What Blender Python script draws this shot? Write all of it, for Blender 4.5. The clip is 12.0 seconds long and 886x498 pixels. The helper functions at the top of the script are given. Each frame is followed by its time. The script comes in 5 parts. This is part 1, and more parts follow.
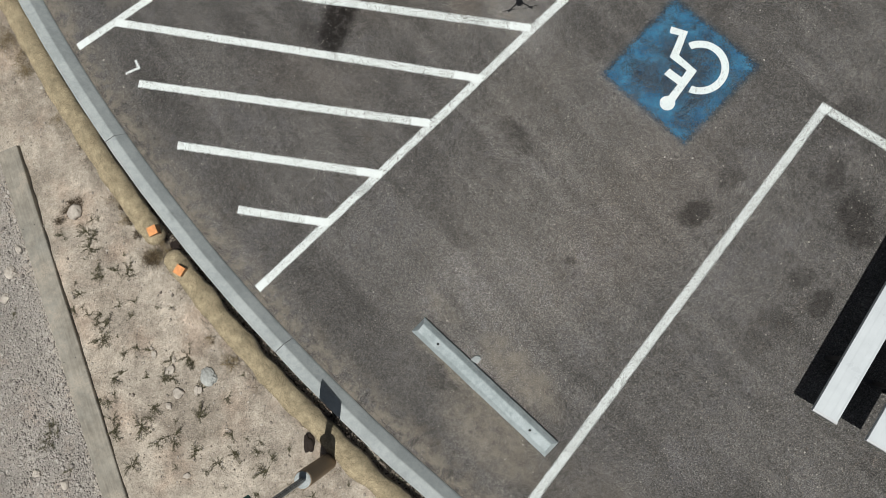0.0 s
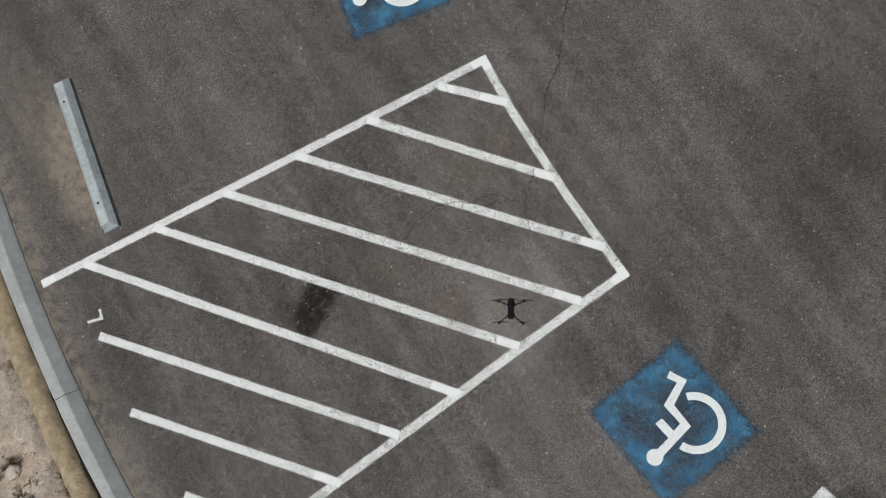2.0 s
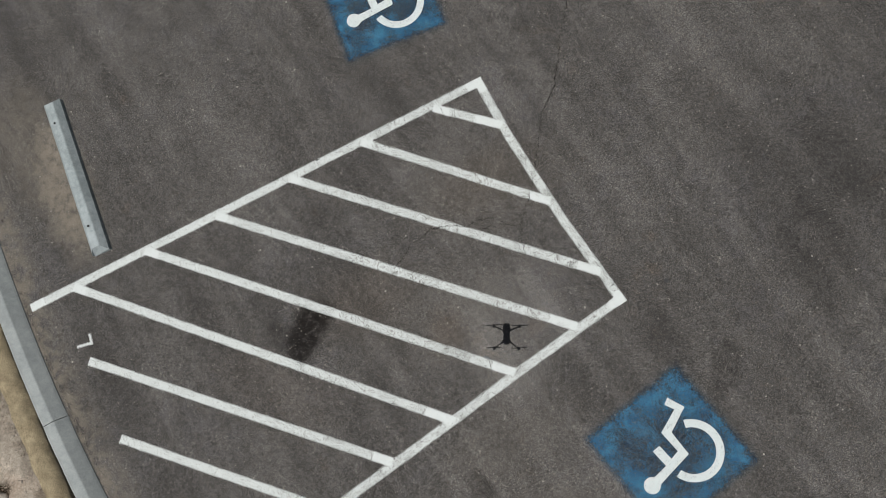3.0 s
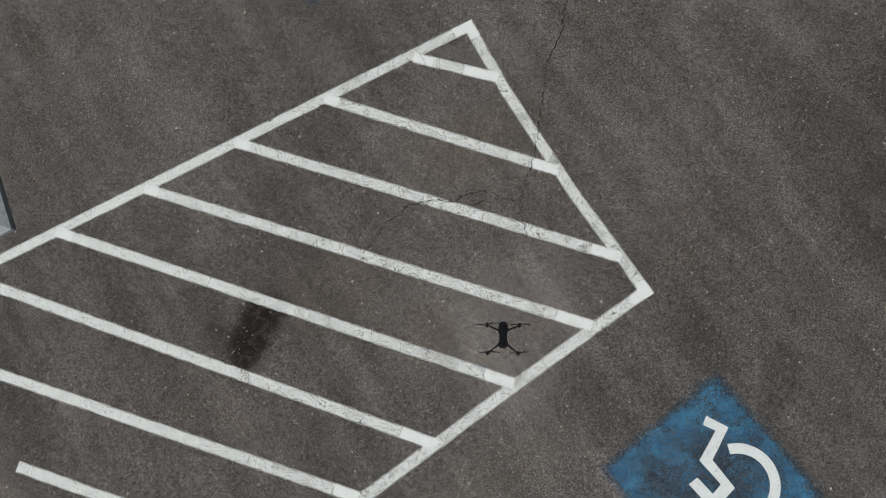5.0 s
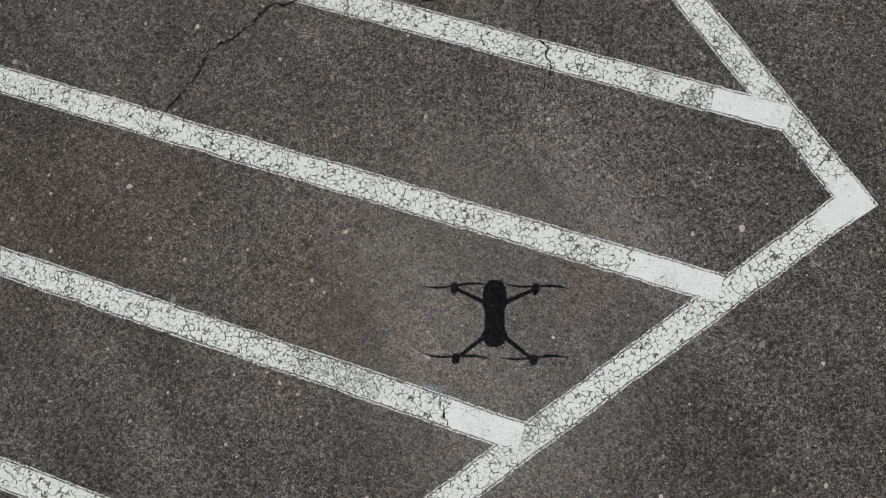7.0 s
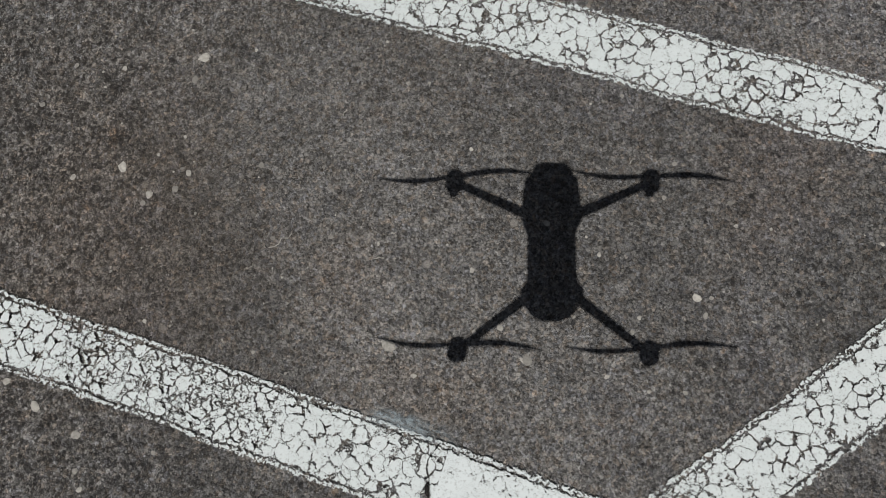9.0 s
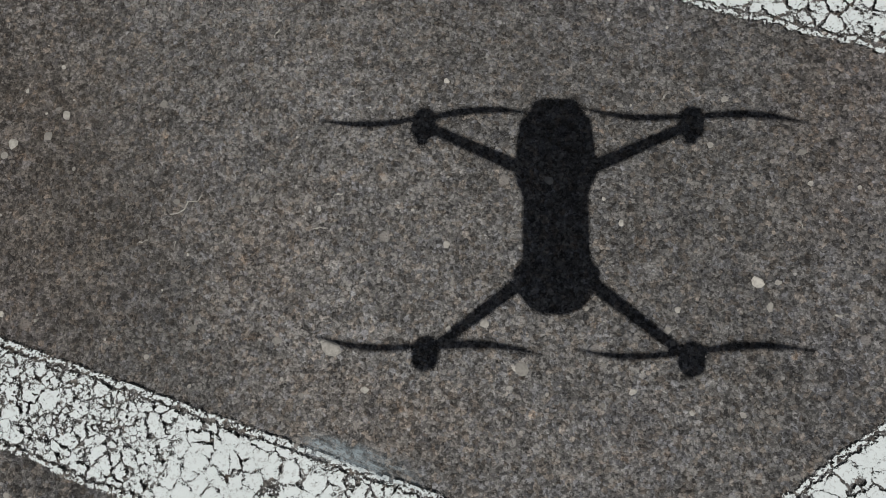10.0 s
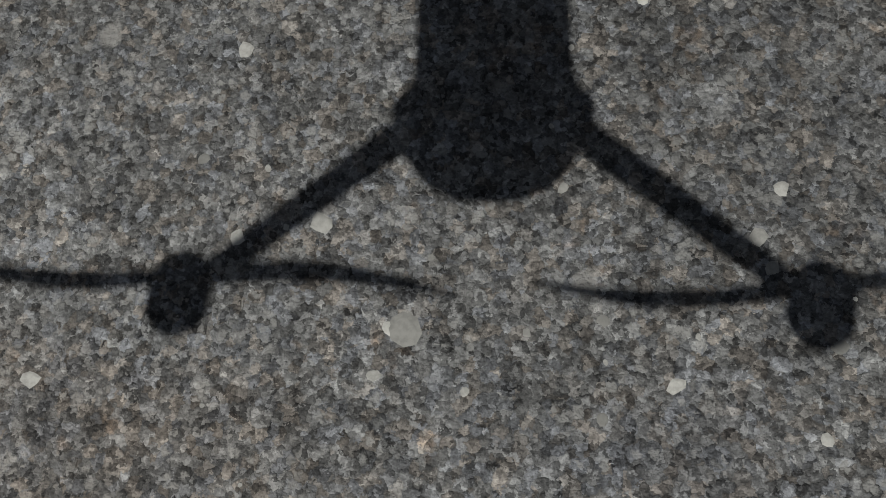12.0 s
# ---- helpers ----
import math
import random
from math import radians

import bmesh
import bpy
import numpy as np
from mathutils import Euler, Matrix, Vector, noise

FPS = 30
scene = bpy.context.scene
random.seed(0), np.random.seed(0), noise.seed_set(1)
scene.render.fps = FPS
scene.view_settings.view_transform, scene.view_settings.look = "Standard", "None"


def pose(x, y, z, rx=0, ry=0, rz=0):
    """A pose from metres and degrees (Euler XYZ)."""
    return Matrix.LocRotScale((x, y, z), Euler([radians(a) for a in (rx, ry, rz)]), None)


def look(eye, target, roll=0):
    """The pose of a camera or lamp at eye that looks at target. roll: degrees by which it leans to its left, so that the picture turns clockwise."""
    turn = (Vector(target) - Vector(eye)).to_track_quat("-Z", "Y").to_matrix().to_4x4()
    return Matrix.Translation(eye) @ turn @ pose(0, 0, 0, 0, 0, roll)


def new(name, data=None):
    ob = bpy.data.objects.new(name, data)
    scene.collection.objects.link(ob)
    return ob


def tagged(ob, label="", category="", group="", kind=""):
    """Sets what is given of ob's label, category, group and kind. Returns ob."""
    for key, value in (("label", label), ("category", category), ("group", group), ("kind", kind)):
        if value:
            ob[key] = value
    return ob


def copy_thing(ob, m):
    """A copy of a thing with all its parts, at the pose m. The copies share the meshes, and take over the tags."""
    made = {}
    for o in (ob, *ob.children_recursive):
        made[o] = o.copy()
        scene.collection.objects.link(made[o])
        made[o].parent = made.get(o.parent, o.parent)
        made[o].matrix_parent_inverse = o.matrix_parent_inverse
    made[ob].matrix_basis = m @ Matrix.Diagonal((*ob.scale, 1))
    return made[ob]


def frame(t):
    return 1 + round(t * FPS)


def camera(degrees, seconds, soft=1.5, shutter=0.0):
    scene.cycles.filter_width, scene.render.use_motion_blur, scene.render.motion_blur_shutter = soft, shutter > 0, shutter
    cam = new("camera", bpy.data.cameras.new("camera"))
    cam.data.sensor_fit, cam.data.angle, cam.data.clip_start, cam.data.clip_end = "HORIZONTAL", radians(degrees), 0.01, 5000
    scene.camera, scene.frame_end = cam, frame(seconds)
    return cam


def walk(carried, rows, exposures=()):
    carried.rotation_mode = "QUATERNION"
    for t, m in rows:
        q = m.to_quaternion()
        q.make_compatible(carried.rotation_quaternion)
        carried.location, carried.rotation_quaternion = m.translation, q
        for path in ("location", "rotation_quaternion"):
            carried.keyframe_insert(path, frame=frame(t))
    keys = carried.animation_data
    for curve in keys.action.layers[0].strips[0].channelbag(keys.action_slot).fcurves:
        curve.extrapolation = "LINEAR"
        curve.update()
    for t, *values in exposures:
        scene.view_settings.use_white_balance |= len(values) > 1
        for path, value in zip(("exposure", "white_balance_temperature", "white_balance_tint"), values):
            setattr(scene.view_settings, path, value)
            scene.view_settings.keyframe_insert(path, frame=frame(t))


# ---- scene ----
cam = camera(66, 12.0, soft=0.5)
PATH = [
    (0, pose(0.5069, -0.8695, 6.9558, 6.711, 5.936, -4.635)),
    (0.5, pose(0.5347, -0.7088, 6.9060, 6.700, 5.887, -4.750)),
    (1, pose(0.6537, 0.0452, 6.8306, 6.739, 5.958, -5.064)),
    (1.5, pose(0.8667, 1.4647, 6.8260, 6.880, 6.260, -2.376)),
    (2, pose(0.9057, 2.3390, 6.8020, 7.490, 5.791, 2.547)),
    (2.5, pose(0.9144, 2.5054, 6.7776, 7.809, 5.604, 2.481)),
    (3, pose(0.9123, 2.5213, 6.7485, 8.060, 5.517, 2.491)),
    (3.2, pose(0.9104, 2.5314, 6.7388, 8.161, 5.506, 2.525)),
    (4.8, pose(0.8547, 2.4922, 5.8396, 8.971, 4.925, 2.587)),
    (5, pose(0.8865, 2.4385, 5.3736, 9.262, 4.980, 2.620)),
    (5.5, pose(0.9099, 2.4336, 4.3348, 9.026, 4.723, 2.615)),
    (6, pose(0.9043, 2.5231, 3.4097, 8.187, 4.199, 2.338)),
    (6.5, pose(0.9100, 2.5110, 2.7012, 8.861, 4.375, 2.389)),
    (7, pose(0.8846, 2.4948, 2.1222, 9.106, 4.290, 2.397)),
    (7.5, pose(0.8649, 2.4798, 1.6838, 9.143, 4.132, 2.432)),
    (7.7, pose(0.8573, 2.4774, 1.5353, 9.171, 4.098, 2.467)),
    (9.3, pose(0.8059, 2.4768, 0.7690, 9.327, 4.034, 2.613)),
    (9.5, pose(0.8109, 2.4769, 0.7123, 9.305, 4.031, 2.629)),
    (10, pose(0.8257, 2.4855, 0.6268, 9.292, 4.046, 2.652)),
    (10.5, pose(0.8353, 2.4934, 0.5692, 9.153, 3.874, 2.680)),
    (11, pose(0.8493, 2.4815, 0.5293, 9.995, 3.918, 2.812)),
    (11.5, pose(0.8716, 2.4613, 0.3941, 11.040, 3.898, 2.847)),
    (11.8, pose(0.8812, 2.4588, 0.3148, 11.415, 3.725, 3.510)),
    (12, pose(0.8842, 2.4592, 0.2524, 11.616, 3.696, 2.997)),
]
walk(cam, PATH, exposures=[(0, 0.27, 6500, 7), (0.8, 0.15, 6500, 8), (1.5, 0.0, 6500, 13), (2.5, -0.05, 6500, 9), (5, -0.20, 6500, 10), (6.5, -0.26, 6500, 10), (7.5, -0.18, 6500, 11), (9.5, -0.28, 6430, 9), (10.0, -0.27, 6430, 9), (10.5, -0.29, 6280, 6), (11.2, -0.31, 6200, 6), (12, -0.19, 6180, 5)])

# ---- world, sun ----
SUN = Vector((-0.042, -0.290, 1.0)).normalized()
world = bpy.data.worlds.new("world")
scene.world = world
world.use_nodes = True
sky = world.node_tree.nodes.new("ShaderNodeTexSky")
sky.sky_type, sky.sun_disc = "NISHITA", False
sky.sun_elevation = math.asin(SUN.z)
sky.sun_rotation = math.atan2(SUN.x, SUN.y)
back = world.node_tree.nodes["Background"]
back.inputs["Strength"].default_value = 0.025
# a hazy, paler sky than the clear model gives
haze = world.node_tree.nodes.new("ShaderNodeHueSaturation")
haze.inputs["Saturation"].default_value = 0.5
world.node_tree.links.new(sky.outputs[0], haze.inputs["Color"])
world.node_tree.links.new(haze.outputs[0], back.inputs["Color"])
sun_data = bpy.data.lights.new("sun", "SUN")
# a crisp sun: the hovering drone's shadow has hardly any soft edge
sun_data.energy, sun_data.angle, sun_data.color = 3.5, radians(0.03), (1.0, 0.97, 0.93)
sun = new("sun", sun_data)
sun.matrix_world = look(SUN * 40, (0, 0, 0))


# ---- materials ----
class Nodes:
    """A small builder for one node material."""

    def __init__(self, name):
        self.mat = bpy.data.materials.new(name)
        self.mat.use_nodes = True
        self.tree = self.mat.node_tree
        self.bsdf = self.tree.nodes["Principled BSDF"]

    def node(self, kind, **values):
        n = self.tree.nodes.new(kind)
        for key, v in values.items():
            self.put(n.inputs[key.replace("_", " ")], v)
        return n

    def put(self, socket, v):
        if isinstance(v, bpy.types.NodeSocket):
            self.tree.links.new(v, socket)
        elif isinstance(v, (tuple, list)) and socket.type == "RGBA" and len(v) == 3:
            socket.default_value = (*v, 1)
        else:
            socket.default_value = v

    def math(self, op, a, b=0.0, c=0.0, clamp=False):
        n = self.tree.nodes.new("ShaderNodeMath")
        n.operation, n.use_clamp = op, clamp
        for s, v in zip(n.inputs, (a, b, c)):
            self.put(s, v)
        return n.outputs[0]

    def vec(self, op, a, b=(0, 0, 0)):
        n = self.tree.nodes.new("ShaderNodeVectorMath")
        n.operation = op
        self.put(n.inputs[0], a)
        if op == "SCALE":
            self.put(n.inputs["Scale"], b)
        else:
            self.put(n.inputs[1], b)
        return n.outputs["Value" if op in ("LENGTH", "DISTANCE") else "Vector"]

    def range(self, v, a, b, c=0.0, d=1.0):
        n = self.tree.nodes.new("ShaderNodeMapRange")
        n.interpolation_type = "SMOOTHSTEP"
        for s, x in zip(n.inputs, (v, a, b, c, d)):
            self.put(s, x)
        return n.outputs[0]

    def mix(self, f, a, b, blend="MIX"):
        n = self.tree.nodes.new("ShaderNodeMix")
        n.data_type, n.blend_type = "RGBA", blend
        self.put(n.inputs[0], f), self.put(n.inputs[6], a), self.put(n.inputs[7], b)
        return n.outputs[2]

    def place(self):
        return self.tree.nodes.new("ShaderNodeNewGeometry").outputs["Position"]

    def own(self):
        return self.tree.nodes.new("ShaderNodeTexCoord").outputs["Object"]

    def uv(self):
        return self.tree.nodes.new("ShaderNodeTexCoord").outputs["UV"]

    def split(self, v):
        n = self.tree.nodes.new("ShaderNodeSeparateXYZ")
        self.put(n.inputs[0], v)
        return n.outputs

    def noise(self, v, scale, detail=3.0, rough=0.55, colour=False):
        n = self.node("ShaderNodeTexNoise", Vector=v, Scale=scale, Detail=detail, Roughness=rough)
        return n.outputs["Color" if colour else 0]

    def voronoi(self, v, scale, feature="F1", out="Distance"):
        n = self.tree.nodes.new("ShaderNodeTexVoronoi")
        n.feature = feature
        self.put(n.inputs["Vector"], v), self.put(n.inputs["Scale"], scale)
        return n.outputs[out]

    def random(self):
        return self.tree.nodes.new("ShaderNodeObjectInfo").outputs["Random"]

    def island(self):
        return self.tree.nodes.new("ShaderNodeNewGeometry").outputs["Random Per Island"]

    def ramp(self, f, *stops):
        n = self.tree.nodes.new("ShaderNodeValToRGB")
        e = n.color_ramp.elements
        while len(e) < len(stops):
            e.new(0.5)
        for el, (p, c) in zip(e, stops):
            el.position, el.color = p, (*c, 1)
        self.put(n.inputs[0], f)
        return n.outputs[0]

    def bump(self, height, strength, distance):
        n = self.node("ShaderNodeBump", Height=height, Strength=strength, Distance=distance)
        self.put(self.bsdf.inputs["Normal"], n.outputs[0])

    def done(self, colour, rough=0.8, metal=0.0, alpha=None, spec=None):
        self.put(self.bsdf.inputs["Base Color"], colour)
        self.put(self.bsdf.inputs["Roughness"], rough)
        self.put(self.bsdf.inputs["Metallic"], metal)
        if alpha is not None:
            self.put(self.bsdf.inputs["Alpha"], alpha)
        if spec is not None:
            self.put(self.bsdf.inputs["Specular IOR Level"], spec)
        return self.mat


def grey(n, v):
    """A value as a colour factor."""
    c = n.tree.nodes.new("ShaderNodeCombineColor")
    for s in c.inputs:
        n.put(s, v)
    return c.outputs[0]


# oil stains and dust on the asphalt: x, y, half length, half width, turn in degrees, strength
OIL = [
    (-1.13, 2.56, 0.36, 0.18, 72, 1.0), (-1.06, 2.72, 0.21, 0.16, 20, 1.0), (-1.38, 2.50, 0.16, 0.20, 70, 0.35),
    (2.40, 0.14, 0.19, 0.12, 20, 0.70), (3.92, -0.10, 0.30, 0.19, 100, 0.68), (3.47, -0.86, 0.14, 0.10, 40, 0.6), (3.78, 0.40, 0.22, 0.12, 70, 0.45),
    (2.78, 0.44, 0.16, 0.11, 10, 0.50), (1.13, -0.25, 0.05, 0.04, 0, 0.55), (2.95, 2.40, 0.30, 0.14, 75, 0.40),
    (0.69, 1.12, 0.24, 0.12, 120, 0.30), (3.3, -0.62, 0.13, 0.10, 0, 0.40), (2.40, 2.80, 0.5, 0.22, 100, 0.22),
    (3.6, 3.2, 0.9, 0.5, 60, 0.16),
    (3.95, 0.95, 0.3, 0.16, 40, 0.35), (2.95, -1.05, 0.25, 0.18, 30, 0.30),
]
DUST = [
    (0.22, -1.92, 0.65, 0.30, -48, 0.80), (0.50, -1.30, 0.55, 0.20, -48, 0.75), (-0.20, -0.60, 0.30, 0.10, -48, 0.40),
    (-3.92, 4.02, 0.85, 0.30, -65, 1.25), (-4.30, 4.40, 0.9, 0.40, -62, 0.50), (1.30, -2.9, 0.9, 0.5, -48, 0.3), (0.08, -1.49, 0.88, 0.07, -47, 0.8),
    # the last patch also paints in the paler middle left by lens vignetting
    (0.62, 4.1, 0.9, 0.5, 20, 0.16), (0.9, 1.6, 0.8, 0.4, 40, 0.14), (0.0, 2.9, 1.0, 0.6, 0, 0.10), (0.9, 0.2, 1.7, 1.0, 42, 0.14),
]


# paler (+) or darker (-) asphalt: traffic wear, plus lens vignetting painted in
WEAR_AND_VIGNETTE = [
    (0.34, -1.36, 0.55, 0.16, -48, 0.28), (-0.16, -2.05, 0.75, 0.26, -48, 0.24),
    (1.0, 0.1, 1.6, 1.1, 42, 0.30), (-0.55, -0.15, 0.9, 0.4, -47, 0.30), (1.25, 3.05, 0.9, 0.7, 15, 0.20), (0.15, 3.9, 0.5, 0.3, -53, 0.10), (4.6, 4.4, 1.7, 1.3, 30, -0.22), (5.3, 0.6, 1.2, 0.9, 40, -0.18),
    (0.42, 2.66, 0.16, 0.26, 10, -0.30), (0.62, 2.60, 0.20, 0.10, 80, 0.10), (-0.4, 5.3, 1.2, 0.6, 28, -0.10), (-0.7, 3.1, 0.9, 0.7, 0, -0.12),
]


# where the stone is browner
BROWN = [
    (0.30, 2.62, 0.20, 0.28, 0, 1.0), (0.62, 2.57, 0.10, 0.06, 30, 0.5), (1.16, 2.72, 0.16, 0.10, 60, 0.7), (0.72, 2.44, 0.14, 0.05, -15, 0.5), (-0.6, 2.9, 0.6, 0.4, 20, 0.6), (0.6, 4.2, 0.6, 0.3, 30, 0.5),
    (1.9, 0.2, 1.4, 0.7, 42, 0.4), (-1.4, 2.0, 0.8, 0.4, -15, 0.4),
]


def spots(n, place, table, wobble, near=0.45, far=1.35):
    """How strongly a list of spots lies on a place, 0 to 1."""
    bent = n.vec("ADD", place, n.vec("SCALE", n.vec("SUBTRACT", n.noise(place, 5.0, 4, 0.6, colour=True), (0.5, 0.5, 0.5)), wobble))
    total = 0.0
    for x, y, a, b, turn, strength in table:
        m = n.tree.nodes.new("ShaderNodeMapping")
        m.vector_type = "TEXTURE"
        n.put(m.inputs["Vector"], bent)
        m.inputs["Location"].default_value, m.inputs["Rotation"].default_value, m.inputs["Scale"].default_value = (x, y, 0), (0, 0, radians(turn)), (a, b, 1)
        flat = n.vec("MULTIPLY", m.outputs[0], (1, 1, 0))
        s = n.range(n.vec("LENGTH", flat), near, far, strength, 0.0)
        total = s if total == 0.0 else n.math("MAXIMUM", total, s)
    return total


def asphalt_material():
    n = Nodes("asphalt")
    p = n.place()
    big, mid = n.noise(p, 0.55, 4, 0.6), n.noise(p, 3.2, 5, 0.65)
    warp = n.vec("ADD", p, n.vec("SCALE", n.vec("SUBTRACT", n.noise(p, 420, 2, 0.6, colour=True), (0.5, 0.5, 0.5)), 0.0042))
    # how open and coarse the surface is, closer and smoother on the patch inside the aisle's corner
    patch = n.range(n.vec("DISTANCE", n.vec("ADD", p, n.vec("SCALE", n.noise(p, 4, 3, 0.6, colour=True), 0.12)), (0.93, 2.68, 0.0)), 0.36, 0.80, 0.40, 1.0)
    coarse = n.math("MULTIPLY", patch, n.range(n.noise(p, 7.0, 4, 0.65), 0.32, 0.66, 0.74, 1.0))
    # crushed stones of three sizes, each with a tone of its own, bedded in black binder
    small = n.node("ShaderNodeTexVoronoi", Vector=warp, Scale=430.0)
    stone = n.node("ShaderNodeTexVoronoi", Vector=n.vec("ADD", warp, (3.7, 1.9, 0)), Scale=215.0)
    large = n.node("ShaderNodeTexVoronoi", Vector=n.vec("ADD", warp, (1.3, 7.1, 0)), Scale=100.0)
    small_pick, stone_pick, large_pick = n.split(small.outputs["Color"]), n.split(stone.outputs["Color"]), n.split(large.outputs["Color"])
    fine, grit = n.noise(p, 620, 2, 0.6), n.noise(p, 140, 3, 0.7)
    centred = [n.math("SUBTRACT", v, 0.5) for v in (small_pick[0], stone_pick[0], large_pick[0], fine, grit)]
    tone = n.math("ADD", 0.5, n.math("MULTIPLY", centred[0], 0.56))
    tone = n.math("ADD", tone, n.math("MULTIPLY", centred[1], n.range(coarse, 0.2, 1.0, 0.34, 0.40)))
    tone = n.math("ADD", tone, n.math("MULTIPLY", centred[2], n.range(coarse, 0.2, 1.0, 0.16, 0.34)))
    tone = n.math("ADD", tone, n.math("ADD", n.math("MULTIPLY", centred[3], 0.68), n.math("MULTIPLY", centred[4], 0.42)))
    tone = n.math("ADD", 0.5, n.math("MULTIPLY", n.math("SUBTRACT", tone, 0.5), n.range(patch, 0.4, 0.9, 0.84, 1.0)))
    colour = n.ramp(tone, (0.08, (0.0165, 0.0155, 0.0148)), (0.32, (0.0720, 0.0690, 0.0660)), (0.55, (0.1520, 0.1462, 0.1394)), (0.76, (0.254, 0.245, 0.235)), (1.0, (0.42, 0.405, 0.385)))
    # browner and bluer stones
    colour = n.mix(n.range(stone_pick[1], 0.62, 0.95, 0.0, 0.36), colour, n.mix(1.0, colour, (1.24, 0.98, 0.74), "MULTIPLY"))
    colour = n.mix(n.range(stone_pick[1], 0.36, 0.06, 0.0, 0.36), colour, n.mix(1.0, colour, (0.88, 0.96, 1.16), "MULTIPLY"))
    # binder between the stones, and hollows with the shade in them painted near-black
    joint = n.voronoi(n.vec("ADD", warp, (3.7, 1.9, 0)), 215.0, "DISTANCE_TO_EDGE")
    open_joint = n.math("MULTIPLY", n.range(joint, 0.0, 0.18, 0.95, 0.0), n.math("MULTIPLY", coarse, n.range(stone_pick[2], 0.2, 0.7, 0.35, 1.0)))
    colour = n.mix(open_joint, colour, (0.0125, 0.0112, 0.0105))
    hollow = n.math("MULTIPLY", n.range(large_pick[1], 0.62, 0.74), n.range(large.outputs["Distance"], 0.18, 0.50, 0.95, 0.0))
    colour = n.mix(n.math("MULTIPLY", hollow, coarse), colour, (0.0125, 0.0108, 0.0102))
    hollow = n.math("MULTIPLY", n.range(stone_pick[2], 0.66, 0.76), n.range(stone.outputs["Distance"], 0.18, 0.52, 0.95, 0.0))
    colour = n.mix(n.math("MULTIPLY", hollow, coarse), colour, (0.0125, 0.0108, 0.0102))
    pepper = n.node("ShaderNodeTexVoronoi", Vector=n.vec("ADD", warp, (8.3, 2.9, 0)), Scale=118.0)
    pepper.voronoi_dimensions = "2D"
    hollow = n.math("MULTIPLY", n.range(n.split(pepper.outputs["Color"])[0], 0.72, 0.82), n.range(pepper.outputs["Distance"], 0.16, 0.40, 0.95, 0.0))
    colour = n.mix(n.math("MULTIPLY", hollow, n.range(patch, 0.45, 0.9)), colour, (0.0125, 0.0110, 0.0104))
    # larger pale stones of the mix, few and far between
    pale_stone = n.node("ShaderNodeTexVoronoi", Vector=warp, Scale=52.0)
    pick = n.split(pale_stone.outputs["Color"])
    is_stone = n.math("MULTIPLY", n.math("GREATER_THAN", pick[1], 0.94), n.range(pale_stone.outputs["Distance"], 0.20, 0.34, 1.0, 0.0))
    colour = n.mix(n.math("MULTIPLY", is_stone, n.range(pick[2], 0, 1, 0.15, 0.70)), colour, (0.28, 0.262, 0.24))
    near = n.range(stone.outputs["Distance"], 0.25, 0.50, 1.0, 0.0)
    colour = n.mix(n.math("MULTIPLY", near, n.range(large_pick[2], 0.82, 0.90, 0.0, 0.70)), colour, (0.27, 0.257, 0.238))
    # scattered black pits: shade put into the colour, not the bump
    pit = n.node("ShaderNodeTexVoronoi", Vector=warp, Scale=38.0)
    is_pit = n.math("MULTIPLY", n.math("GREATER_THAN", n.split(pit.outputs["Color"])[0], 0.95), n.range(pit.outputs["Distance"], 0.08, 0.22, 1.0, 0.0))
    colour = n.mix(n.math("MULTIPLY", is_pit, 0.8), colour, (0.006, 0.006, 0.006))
    # broad mottling, faint wheel-worn streaks
    turned = n.tree.nodes.new("ShaderNodeMapping")
    turned.vector_type = "TEXTURE"
    n.put(turned.inputs["Vector"], p)
    turned.inputs["Rotation"].default_value, turned.inputs["Scale"].default_value = (0, 0, radians(-53)), (2.8, 0.30, 1)
    streak, worn = n.noise(turned.outputs[0], 1.0, 5, 0.6), n.noise(p, 1.7, 5, 0.6)
    blotch = n.math("ADD", n.math("MULTIPLY", n.range(n.noise(p, 62, 4, 0.75), 0.36, 0.64, -0.21, 0.21), patch), n.range(n.noise(p, 24, 4, 0.7), 0.3, 0.7, -0.11, 0.11))
    shade = n.math("ADD", n.range(big, 0.3, 0.7, 0.84, 1.12), n.range(mid, 0.3, 0.7, -0.08, 0.08))
    shade = n.math("ADD", shade, n.math("ADD", n.range(worn, 0.35, 0.7, -0.07, 0.07), n.range(streak, 0.35, 0.7, -0.17, 0.17)))
    shade = n.math("ADD", shade, blotch)
    # a darker lane that follows the kerb, sharp on its far side
    ring = n.vec("DISTANCE", n.vec("MULTIPLY", p, (1, 1, 0)), (14.175, 12.895, 0))
    wavy = n.math("ADD", ring, n.math("MULTIPLY", n.math("SUBTRACT", n.noise(p, 2.2, 4, 0.6), 0.5), 0.16))
    lane = n.math("MULTIPLY", n.range(wavy, 20.07, 20.19), n.range(wavy, 20.50, 20.95, 1.0, 0.15))
    shade = n.math("MULTIPLY", shade, n.math("SUBTRACT", 1.0, n.math("MULTIPLY", lane, 0.17)))
    # wear, with lens vignetting put into the asphalt colour
    pale = spots(n, p, [w for w in WEAR_AND_VIGNETTE if w[5] > 0], 0.30, 0.3, 1.5)
    dull = spots(n, p, [(*w[:5], -w[5]) for w in WEAR_AND_VIGNETTE if w[5] < 0], 0.30, 0.3, 1.5)
    shade = n.math("MULTIPLY", shade, n.math("SUBTRACT", n.math("ADD", 1.0, pale), dull))
    colour = n.mix(1.0, colour, grey(n, n.math("MAXIMUM", shade, 0.12)), "MULTIPLY")
